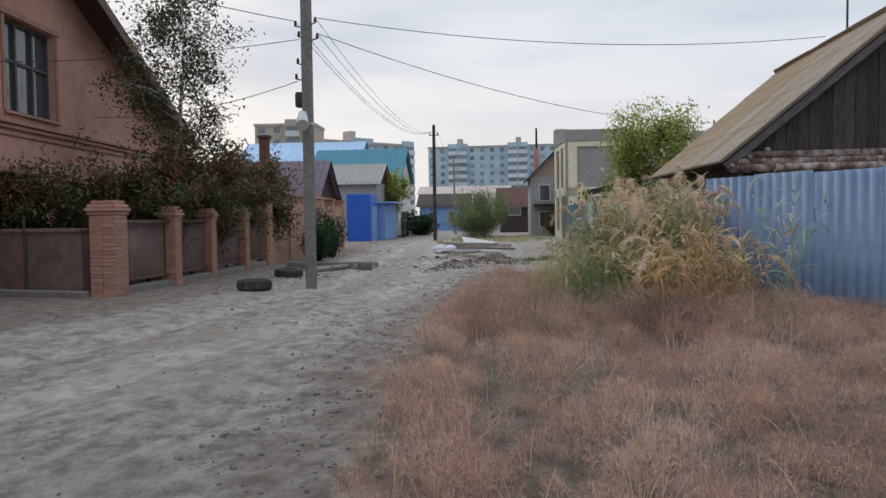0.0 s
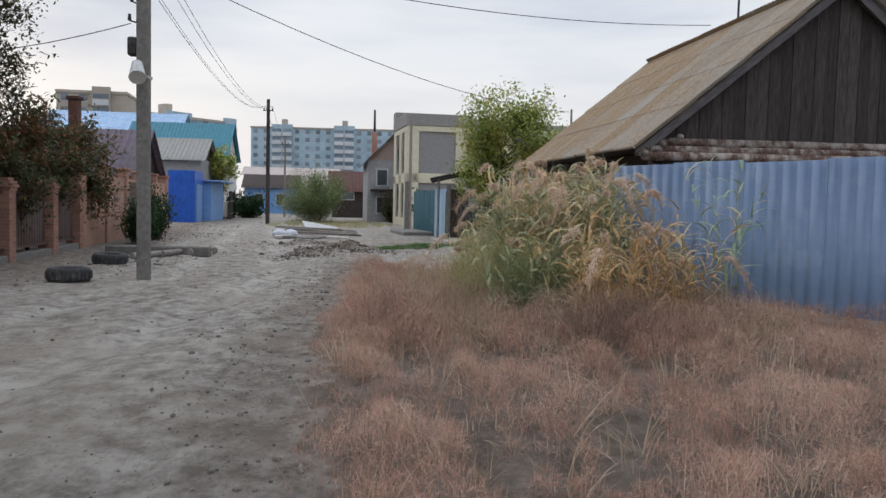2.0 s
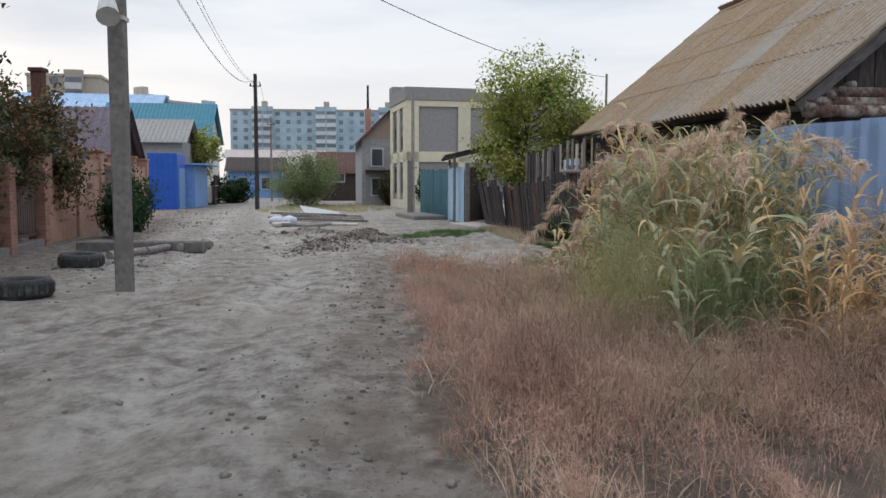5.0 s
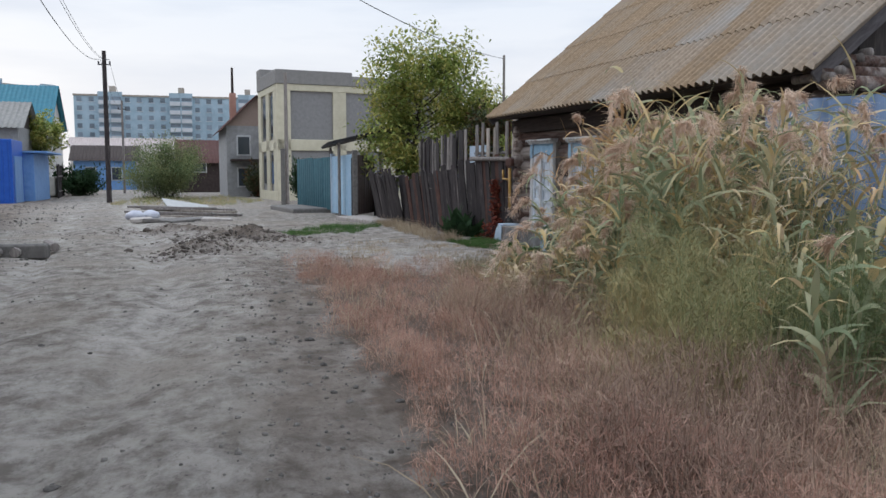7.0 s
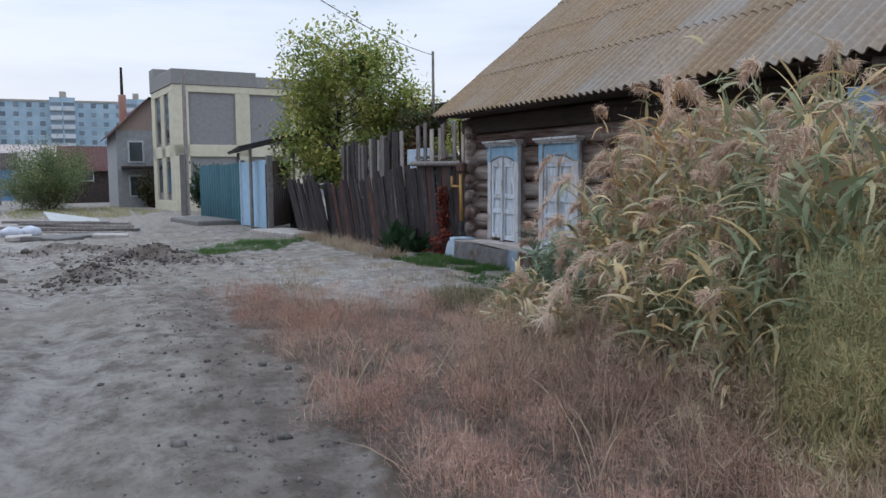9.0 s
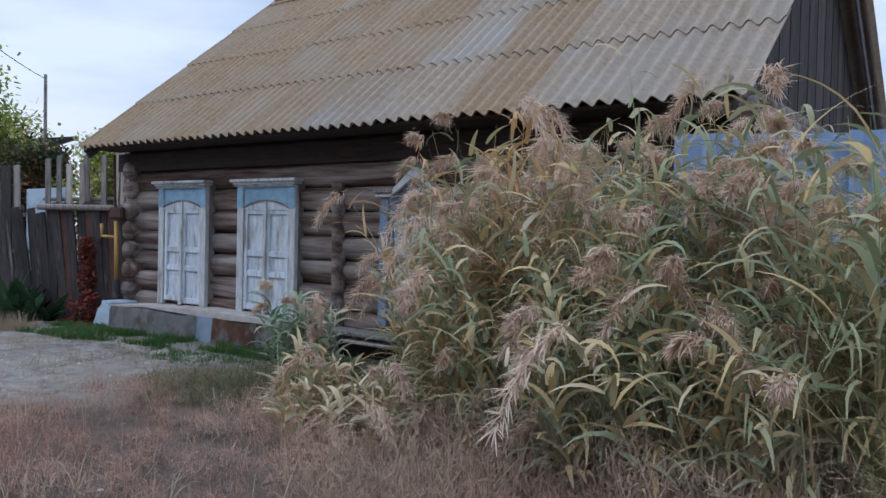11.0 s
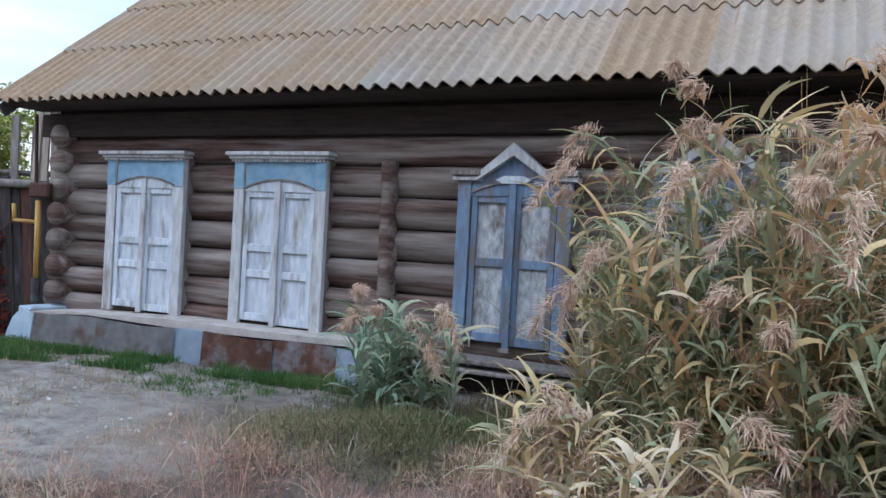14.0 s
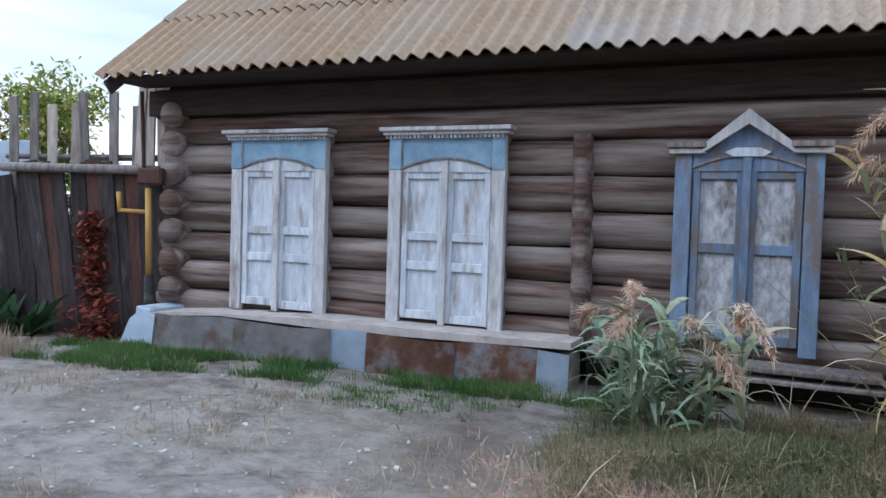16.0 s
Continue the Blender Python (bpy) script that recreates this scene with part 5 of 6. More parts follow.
for x0, x1, z0, z1 in holes:
    w_ = new("window")
    w_.parent = bh
    part("glass", boxed(x0, x1, 0.22, 0.24, z0, z1), M_GLASS, w_)
    k = 2 if x1 - x0 < 2 else 3
    for i in range(k + 1):
        x = x0 + (x1 - x0) * i / k
        part("mullion", boxed(max(x0, x - 0.04), min(x1, x + 0.04), 0.15, 0.215, z0, z1), M_FRAME, w_)
    for z in (z0, (z0 * 0.45 + z1 * 0.55), z1 - 0.07):
        part("transom", boxed(x0, x1, 0.16, 0.21, z, z + 0.07), M_FRAME, w_)
    part("lintel", boxed(x0 - 0.2, x1 + 0.2, -0.06, -0.003, z1 + 0.02, z1 + 0.16, 0.01), M_BRICK, w_)
    for a in (x0 - 0.14, x1 + 0.02):
        part("jamb", boxed(a, a + 0.12, -0.04, -0.003, z0, z1, 0.01), M_BRICK, w_)
    part("sill", boxed(x0 - 0.12, x1 + 0.12, -0.09, 0.15, z0 - 0.07, z0 - 0.003, 0.01), M_BRICK, w_)
for sg in (0, 1):
    pts = [(-0.7, EZ - 0.28), (W / 2, AZ), (W / 2, AZ + 0.16), (-0.7, EZ - 0.12)]
    if sg:
        pts = [(W - x, z) for x, z in pts]
    part("roof", prism(pts, -0.75, 12.5), M_ROOFBROWN, bh)
    part("fascia", prism([(x, z - 0.24 if i < 2 else z - 0.17) for i, (x, z) in enumerate(pts)], -0.80, -0.755), M_ROOFBROWN, bh)

# ---- brick pillar fence ----
fence_l = thing("brick_pillar_fence", pose(0, 0, 0), "terracotta brick pillars with dark brown iron panels between", "fence")
PIL = [(-8.24, 12.5, 0.50, 1.80), (-8.37, 14.9, 0.34, 1.72), (-8.8, 17.3, 0.34, 1.70), (-9.16, 19.9, 0.34, 1.72), (-9.62, 22.3, 0.36, 1.74)]
for px, py, w, h in PIL:
    pil = new("pillar")
    pil.parent = fence_l
    pil.matrix_basis = pose(px, py, 0, 0, 0, 8)
    part("core", boxed(-w / 2 + 0.012, w / 2 - 0.012, -w / 2 + 0.012, w / 2 - 0.012, -0.2, h - 0.16), M_MORTAR, pil)
    k = int((h - 0.2) / 0.075)
    shared = {}
    for i in range(k):
        z = i * 0.075
        sh = (i % 2) * 0.5
        n_ = 2
        for side in range(4):
            for j in range(n_):
                a = -w / 2 + (w / n_) * j
                key = side
                if key not in shared:
                    shared[key] = boxed(0.004, w / n_ - 0.004, -0.006, 0.05, 0.005, 0.07)
                    me = bpy.data.meshes.new("brick")
                    shared[key].to_mesh(me)
                    shared[key].free()
                    me.materials.append(M_BRICK)
                    shared[key] = me
                ob = new("brick", shared[key])
                ob.parent = pil
                ob.matrix_basis = pose(0, 0, 0, 0, 0, 90 * side) @ Matrix.Translation((a, -w / 2, z))
    for i, o in enumerate((0.03, 0.06, 0.03, -0.02)):
        part("cap_course", boxed(-w / 2 - o, w / 2 + o, -w / 2 - o, w / 2 + o, h - 0.22 + 0.07 * i, h - 0.155 + 0.07 * i, 0.008), M_BRICK, pil)
for (ax, ay, aw, _), (bx, by, bw, _) in zip(PIL, PIL[1:]):
    m, L = along((ax, ay), (bx, by))
    pn = new("iron_panel")
    pn.parent = fence_l
    pn.matrix_basis = m
    part("footing", boxed(aw / 2, L - bw / 2, -0.14, 0.14, -0.15, 0.16, 0.01), M_CONC, pn)
    v, f = profiled_sheet(L - aw / 2 - bw / 2 - 0.1, 1.48, 0.16, 0.02, 0.24)
    mesh_np("sheet", v, f, M_BROWNIRON, pn).matrix_basis = pose(aw / 2 + 0.05, 0.02, 0)
    for z in (0.26, 1.42):
        part("bar", boxed(aw / 2, L - bw / 2, -0.05, 0.0, z, z + 0.05), M_BROWNIRON, pn)
lw = thing("low_brick_wall", along((-14.5, 13.4), (-8.5, 12.5))[0], "low brick garden wall with an iron rail fence", "wall")
# Dark brown tone: the garden trees' shade on this wall, put into the brick colour.
M_SHADEDBRICK = mat("tree_shaded_brick", (0.13, 0.09, 0.075), (0.20, 0.14, 0.115), 6, 0.9, 0.3, c3=(0.10, 0.08, 0.07), patch=0.58)
part("wall", boxed(0, 5.8, -0.12, 0.12, -0.2, 1.25), M_SHADEDBRICK, lw)
part("coping", boxed(-0.02, 5.82, -0.17, 0.17, 1.253, 1.33, 0.01), M_SHADEDBRICK, lw)
part("kerb", boxed(0, 6.2, -0.55, -0.35, -0.2, 0.14, 0.02), M_CONC, lw)
part("post", tube((4.4, -0.2, -0.1), (4.4, -0.2, 1.6), 0.025), M_WIRE, lw)

# trees behind the fence
tree((-9.75, 17.6, 0), 8.8, 1.6, M_BIRCHLEAF, M_BIRCHBARK, "tall thin birch with sparse brownish leaves", leaves=11000, leaf=0.065, base=0.32, trunk_r=0.09, limbs=40, seed=11, upright=0.5, fuzz=0.5)
for x, y, h, s, sd, lf in ((-9.3, 15.4, 2.7, 1.3, 12, 11000), (-9.7, 18.0, 3.1, 1.4, 13, 11000), (-10.0, 20.6, 3.4, 1.4, 14, 10000), (-10.9, 14.4, 2.4, 1.3, 15, 9000), (-10.0, 23.4, 3.4, 1.2, 16, 6000)):
    tree((x, y, 0), h, s, M_DARKLEAF, M_BARK, "dark overhanging garden shrub with reddish leaves", "garden_shrub", leaves=lf, leaf=0.07, base=0.28, trunk_r=0.05, limbs=26, seed=sd, fuzz=0.5)

# orange boundary wall further on
M_ORANGE = mat("orange_plaster", (0.33, 0.195, 0.145), (0.42, 0.255, 0.19), 4, 0.9, 0.2, c3=(0.29, 0.18, 0.14), patch=0.58, patch_scale=0.8)
ow = thing("orange_wall", along((-9.75, 22.6), (-12.3, 37.0))[0], "orange rendered boundary wall with pillars and slots", "wall")
OL = 14.6
part("wall", boxed(0, OL, -0.12, 0.12, -0.2, 2.05), M_ORANGE, ow)
for i in range(6):
    x = i * (OL - 0.4) / 5
    part("pillar", boxed(x, x + 0.4, -0.2, 0.2, -0.2, 2.3, 0.02), M_ORANGE, ow)
    part("pillar_cap", boxed(x - 0.05, x + 0.45, -0.25, 0.25, 2.303, 2.4, 0.02), M_BRICK, ow)
    if i < 5:
        part("slot", boxed(x + 1.3, x + 1.9, -0.135, -0.123, 1.25, 1.4), M_BROWNIRON, ow)
        part("slot", boxed(x + 1.2, x + 2.0, -0.135, -0.123, 0.45, 0.52), M_BRICK, ow)
part("gate", boxed(6.2, 8.6, -0.16, -0.125, 0.05, 1.95, 0.01), M_BROWNIRON, ow)


def bush(at, h, w, material, label, n=2600, leaf=0.07, seed=1, name="bush"):
    r = np.random.default_rng(seed)
    t = thing(name, pose(*at), label, "bush")
    bits = []
    ends = []
    for k in range(26):
        a = r.uniform(0, 6.283)
        o = w * r.uniform(0.1, 1.0)
        e = Vector((math.cos(a) * o, math.sin(a) * o, h * r.uniform(0.45, 1.0) * (1 - 0.35 * (o / w) ** 2)))
        bits.append(tube((math.cos(a) * o * 0.15, math.sin(a) * o * 0.15, -0.05), e, 0.018, 0.006, 4))
        ends.append(e)
    part("stem", joined(*bits), M_BARK, t)
    E_ = np.array([e[:] for e in ends])
    i = r.integers(0, len(E_), n)
    B_ = E_[i] * (0.15 + 0.9 * r.random((n, 1)) ** 0.6) + r.normal(0, 0.09 * w + 0.05, (n, 3))
    B_[:, 2] = np.clip(B_[:, 2], 0.05, None)
    v_, f_, _ = blades(B_, r.uniform(0, 6.283, n), r.uniform(0.7, 1.4, n) * leaf * 1.8, np.full(n, leaf), r.uniform(0, 2.0, n), r.uniform(0, 1, n), 2)
    mesh_np("foliage", v_, f_, material, t)
    return t


bush((-8.9, 25.0, 0), 1.3, 0.7, M_BURDOCK, "round dark evergreen bush against the orange wall", 4200, 0.05, 21)
bush((-9.3, 27.5, 0), 1.9, 0.7, M_BURDOCK, "dark evergreen bush by the brown gate", 4200, 0.05, 22)
bush((-8.3, 55.0, 0), 3.6, 3.0, M_WILLOW, "wide feathery olive willow bush beside the street", 26000, 0.055, 23)
bush((-15.0, 64.0, 0), 2.0, 1.9, M_BURDOCK, "dark hedge at the street bend", 4000, 0.12, 25)
bush((-0.6, 46.5, 0), 2.4, 0.9, M_BURDOCK, "dark ivy bush at the grey pole", 2500, 0.08, 26)
bush((-3.2, 58.0, 0), 2.0, 1.1, M_DARKLEAF, "reddish shrub before the far brick house", 2500, 0.1, 27)
tree((-17.2, 63.5, 0), 5.3, 1.7, M_LEAF, M_BARK, "small round green street tree", leaves=4500, leaf=0.13, base=0.35, seed=31)

# ---- houses along the street ----
def gable_house(name, at, turn, lx, ly, eave, ridge, wall_m, roof_m, label, windows=(), over=0.4, gable_m=None):
    """Ridge along local x; windows on the -y face as (x0, x1, z0, z1)."""
    h = thing(name, pose(at[0], at[1], 0, 0, 0, turn), label, "house")
    part("wall", boxed(0, lx, 0, ly, -0.2, eave), wall_m, h)
    for x in (0.0, lx):
        bm = bmesh.new()
        pts = [(x, 0, eave), (x, ly, eave), (x, ly / 2, ridge - 0.05)]
        a = [bm.verts.new(p) for p in pts]
        c = [bm.verts.new((p[0] + (0.12 if x == 0 else -0.12), p[1], p[2])) for p in pts]
        bm.faces.new(a); bm.faces.new(c[::-1])
        for i in range(3):
            bm.faces.new((a[i], c[i], c[(i + 1) % 3], a[(i + 1) % 3]))
        bmesh.ops.recalc_face_normals(bm, faces=list(bm.faces))
        part("gable", bm, gable_m or wall_m, h)
    pt = math.atan2(ridge - eave, ly / 2)
    sl = (ly / 2 + over) / math.cos(pt)
    for sg in (1, -1):
        v, f = profiled_sheet(lx + 2 * over, sl, 0.3, 0.03)
        v = np.stack([v[:, 0] - over, v[:, 2], v[:, 1]], -1)
        ob = mesh_np("roof", v, f[:, ::-1], roof_m, h)
        m = Matrix.Translation((0, -over, eave - over * math.tan(pt) + 0.03)) @ Matrix.Rotation(pt, 4, "X")
        ob.matrix_basis = m if sg == 1 else Matrix.Translation((0, ly, 0)) @ Matrix.Diagonal((1, -1, 1, 1)) @ m
    for x0, x1, z0, z1 in windows:
        w_ = new("window")
        w_.parent = h
        part("frame", boxed(x0, x1, -0.06, -0.003, z0, z1, 0.02), M_CASING, w_)
        part("pane", boxed(x0 + 0.08, x1 - 0.08, -0.07, -0.062, z0 + 0.08, z1 - 0.08), M_GLASS, w_)
    return h


M_PURPLE = mat("violet_brown_roof", (0.085, 0.065, 0.085), (0.12, 0.095, 0.115), 3, 0.8, 0.1)
M_TEALROOF = mat("teal_roof", (0.03, 0.15, 0.21), (0.05, 0.20, 0.26), 3, 0.8, 0.1)
M_GREYROOF = mat("grey_slate_roof", (0.20, 0.20, 0.185), (0.30, 0.29, 0.27), 4, 0.85, 0.2)
M_BLUEROOF = mat("sky_blue_roof", (0.20, 0.33, 0.52), (0.36, 0.47, 0.60), 2, 0.8, 0.1)
M_GREYWALL = mat("grey_block_wall", (0.24, 0.24, 0.24), (0.33, 0.33, 0.33), 4, 0.9, 0.2)
M_PALEWALL = mat("pale_wall", (0.45, 0.44, 0.41), (0.56, 0.55, 0.52), 3, 0.9, 0.15)
M_REDROOF = mat("red_brown_roof", (0.07, 0.032, 0.028), (0.105, 0.052, 0.045), 3, 0.92, 0.1)
M_PALEROOF = mat("dusty_pink_roof", (0.34, 0.29, 0.27), (0.44, 0.38, 0.36), 3, 0.9, 0.1)
M_VBLUE = mat("vivid_blue_sheet", (0.018, 0.085, 0.40), (0.03, 0.12, 0.50), 3, 0.45, 0.08)
M_MBLUE = mat("mid_blue_sheet", (0.12, 0.25, 0.50), (0.18, 0.32, 0.56), 3, 0.5, 0.08)
M_DARKROOM = mat("dark_boarding", (0.03, 0.022, 0.02), (0.06, 0.045, 0.04), 5, 0.9, 0.2)
gable_house("outbuilding", (-21.0, 31.2), 8, 9.1, 4.4, 2.5, 4.2, M_ORANGE, M_PURPLE, "orange outbuilding under a violet-brown steel roof", gable_m=M_DARKROOM)
pav = thing("pavilion", pose(-12.6, 26.5, 0, 0, 0, 8), "open pavilion with dark posts and slim roof", "pavilion")
for x in (-3.4, -1.7, 0.0):
    for y in (0, 2.6):
        part("post", boxed(x - 0.05, x + 0.05, y - 0.05, y + 0.05, -0.1, 3.3), M_DARKROOM, pav)
part("roof", boxed(-3.8, 0.4, -0.4, 3.0, 3.3, 3.42, 0.02), M_DARKROOM, pav)
part("rail", boxed(-3.4, 0, -0.03, 0.03, 2.5, 2.58), M_DARKROOM, pav)
chim = thing("brick_chimney", pose(-13.2, 30.2, 0), "brick chimney stack beside the pavilion", "chimney")
part("shaft", boxed(-0.17, 0.17, -0.17, 0.17, -0.1, 4.9, 0.01), M_ROT, chim)
part("cap", boxed(-0.23, 0.23, -0.23, 0.23, 4.903, 5.03, 0.02), M_ROT, chim)
kiosk = thing("blue_garage", pose(-15.95, 48.3, 0, 0, 0, 8), "vivid blue steel garage at the street", "garage")
part("body", boxed(0, 1.55, 0, 3.2, -0.1, 3.1, 0.02), M_VBLUE, kiosk)
for i in range(6):
    part("rib", boxed(0.1 + i * 0.25, 0.16 + i * 0.25, -0.03, -0.002, 0.0, 3.0), M_VBLUE, kiosk)
part("side_door", boxed(1.552, 1.60, 0.4, 2.6, 0.0, 2.3, 0.01), M_MBLUE, kiosk)
g2 = thing("blue_gate", pose(-15.6, 51.8, 0, 0, 0, 6), "mid blue steel gate next to the garage", "gate")
part("leaf", boxed(0.4, 1.2, 0, 4.6, 0.0, 2.5, 0.02), M_MBLUE, g2)
part("awning", boxed(0.6, 1.9, -0.3, 4.8, 2.52, 2.62, 0.02), M_MBLUE, g2)
gable_house("grey_house", (-21.5, 57.5), 8, 4.6, 6.5, 4.3, 5.9, M_GREYWALL, M_GREYROOF, "grey block house with a slate roof", gable_m=M_DARKROOM, windows=((3.4, 4.2, 1.4, 2.6),))
gable_house("teal_house", (-25.5, 66.0), 8, 7.9, 9.0, 5.1, 8.0, M_PALEWALL, M_TEALROOF, "pale house with a teal metal roof", windows=((6.4, 7.4, 3.0, 4.4),))
gable_house("blue_roof_house", (-37.5, 76.0), 8, 12.5, 9.0, 7.6, 9.9, M_PALEWALL, M_BLUEROOF, "long pale house with a sky-blue metal roof")
gable_house("end_house", (-21.0, 88.0), 8, 5.5, 6.0, 2.9, 4.3, M_MBLUE, M_DARKROOM, "small blue house with dark roof at the street end", windows=((1, 2, 0.9, 2.2), (3.3, 4.3, 0.9, 2.2)))
gable_house("end_house", (-27.0, 112.0), 8, 13.0, 8.0, 5.0, 6.2, M_PALEWALL, M_PALEROOF, "low pale building with a dusty pink roof at the street end", windows=((1, 2.5, 1.2, 3), (5, 6.5, 1.2, 3), (9, 10.5, 1.2, 3)))
gable_house("shed_house", (-9.6, 74.0), 8, 3.6, 5.0, 2.6, 4.3, M_DARKROOM, M_REDROOF, "dark shed house with a red-brown roof", windows=((0.8, 2.0, 1.6, 2.4),))
gable_house("shed_house", (-16.0, 92.0), 8, 6.0, 5.0, 2.6, 4.6, M_PALEWALL, M_PALEROOF, "pale shed house with a dusty pink roof")
old = gable_house("old_brick_house", (-1.3, 59.5), 98, 7.0, 3.8, 4.5, 6.4, M_GREYWALL, M_REDROOF, "half plastered house with rusty roof and thin chimney", windows=(), gable_m=M_MORTAR)
for z0_ in (0.6, 2.6):
    ow_ = new("window")
    ow_.parent = old
    part("frame", boxed(-0.06, -0.003, 2.3, 3.2, z0_, z0_ + 1.3, 0.02), M_CASING, ow_)
    part("pane", boxed(-0.07, -0.062, 2.4, 3.1, z0_ + 0.1, z0_ + 1.2), M_GLASS, ow_)
part("chimney", boxed(0.6, 1.0, 3.1, 3.5, 4.6, 6.6, 0.02), M_BRICKWALL, old)
part("flue", tube((0.8, 3.3, 6.55), (0.8, 3.3, 8.2), 0.09, 0.07, 8), M_DARKROOM, old)
part("balcony", boxed(-0.9, -0.01, 1.2, 3.6, 2.25, 2.4, 0.02), M_DARKROOM, old)
M_WHITEBOX = mat("white_box", (0.52, 0.50, 0.44), (0.62, 0.60, 0.54), 4, 0.7, 0.1)
wb = thing("white_tank", pose(-16.4, 60.0, 0), "off-white box tank by the fence", "tank")
part("tank", boxed(0, 0.9, 0, 0.8, 0.1, 1.3, 0.05), M_WHITEBOX, wb)
part("stand", boxed(0.1, 0.8, 0.1, 0.7, -0.1, 0.1), M_OLDWOOD, wb)
board_fence((-14.6, 57.0), (-16.6, 66.5), 2.0, 40, M_DARKWOOD, "board_fence", "dark far board fence along the street", 0, 1, None, 0.01, 0.06)

# cream two-storey building
M_CREAM = mat("cream_plaster", (0.50, 0.46, 0.34), (0.60, 0.56, 0.43), 3, 0.9, 0.15)
M_INFILL = mat("grey_infill_block", (0.20, 0.195, 0.195), (0.26, 0.255, 0.25), 6, 0.92, 0.25)
M_PARAPET = mat("grey_parapet", (0.23, 0.22, 0.21), (0.30, 0.29, 0.275), 5, 0.92, 0.2)
cb = thing("cream_building", pose(-1.9, 50.5, 0, 0, 0, 12), "unfinished cream two-storey building with grey blocked windows", "building")
part("core", boxed(0.12, 11, 0.12, 5.2, -0.2, 6.3), M_INFILL, cb)
part("parapet", boxed(-0.05, 4.2, -0.05, 5.35, 6.25, 7.0, 0.02), M_PARAPET, cb)
part("parapet", boxed(4.2, 9.0, -0.05, 5.35, 6.25, 6.8, 0.02), M_PARAPET, cb)
part("parapet", boxed(9.0, 11.1, -0.05, 5.35, 6.25, 6.6, 0.02), M_PARAPET, cb)
part("parapet_block", boxed(-0.05, 0.8, 4.3, 5.35, 7.0, 7.5, 0.02), M_PARAPET, cb)
for z0, z1 in ((-0.2, 0.5), (2.7, 3.3), (5.9, 6.25)):
    part("band", boxed(0, 11, 0, 5.3, z0, z1, 0.02), M_CREAM, cb)
for x in (0, 3.1, 6.0, 8.9):
    part("pilaster", boxed(x, x + 0.75, 0.0, 0.11, 0.5, 5.9, 0.01), M_CREAM, cb)
for y in (0.12, 2.1, 4.4):
    part("pilaster", boxed(0.0, 0.11, y, y + 0.9, 0.5, 5.9, 0.01), M_CREAM, cb)
for z0, z1 in ((0.9, 2.5), (3.5, 5.7)):
    for y in (1.1, 3.1):
        wn_ = new("window")
        wn_.parent = cb
        part("pane", boxed(0.06, 0.10, y + 0.05, y + 0.95, z0, z1), M_GLASS, wn_)


# apartment blocks
M_APT = mat("pale_blue_panel", (0.30, 0.41, 0.48), (0.38, 0.48, 0.55), 0.4, 0.85, 0.05, c3=(0.27, 0.36, 0.42), patch=0.55, patch_scale=0.15)
M_APTGLASS = mat("far_window_glass", (0.13, 0.17, 0.21), (0.22, 0.26, 0.30), 0.5, 0.3, 0.0, rnd=0.3)
M_APTW = mat("balcony_white", (0.48, 0.50, 0.52), (0.58, 0.60, 0.62), 0.5, 0.8, 0.05)
M_APTB = mat("beige_panel", (0.34, 0.30, 0.25), (0.42, 0.38, 0.33), 0.4, 0.85, 0.05)


def apartment(name, at, turn, length, deep, top, floors, wall, label, bays):
    ap = thing(name, pose(at[0], at[1], 0, 0, 0, turn), label, "building")
    part("wall", boxed(0, length, 0, deep, -0.5, top), wall, ap)
    fh = (top - 1.5) / floors
    cols = int(length / 3.2)
    stacks = [c for c in range(cols) if c % bays in (2, 3)]
    for c in range(cols):
        x = 0.8 + c * 3.2
        if c in stacks:
            part("stairwell", boxed(x - 0.7, x + 2.5, -1.0, -0.01, 1.5, top + 1.2), wall, ap)
        for k in range(floors):
            z = 1.6 + k * fh
            if c in stacks:
                b_ = part("balcony", boxed(x - 0.5, x + 2.3, -1.5, -1.01, z, z + 1.1), M_APTW, ap)
                part("opening", boxed(x - 0.5, x + 2.3, -1.03, -1.01, z + 1.3, z + fh - 0.25), M_APTGLASS, b_)
            else:
                w_ = part("window", boxed(x, x + 1.3, -0.10, -0.01, z + 0.85, z + 2.1), M_APTGLASS, ap)
                part("frame", boxed(x - 0.15, x + 1.65, -0.06, -0.01, z + 0.68, z + 0.8), M_APTW, w_)
    for i in range(int(length / 19)):
        x = 9 + i * 19
        part("vent_house", boxed(x, x + 1.6, 3, 6, top, top + 3.2), M_APTB, ap)
    part("roof_edge", boxed(-0.2, length + 0.2, -0.2, deep + 0.2, top, top + 0.5), M_APTB, ap)
    return ap


apartment("apartment_block", (-58.5, 250), 3, 66, 12, 24.0, 9, M_APT, "pale blue nine-storey panel apartment block far behind", 6)
apartment("apartment_block", (-72.0, 152.0), 10, 12.5, 10, 21.0, 8, M_APTB, "beige panel apartment block behind the roofs", 4)
apartment("apartment_block", (-64.0, 172.0), 55, 26, 12, 19.5, 8, M_APT, "grey panel apartment block receding behind the roofs", 5)

# ---- poles, wires, lamp ----
up_ = thing("utility_pole", pose(-4.98, 14.7, 0), "grey concrete utility pole with hooks and a street lamp", "pole")
part("shaft", boxed(-0.10, 0.10, -0.09, 0.09, -0.4, 7.6, 0.02), M_CONC, up_)
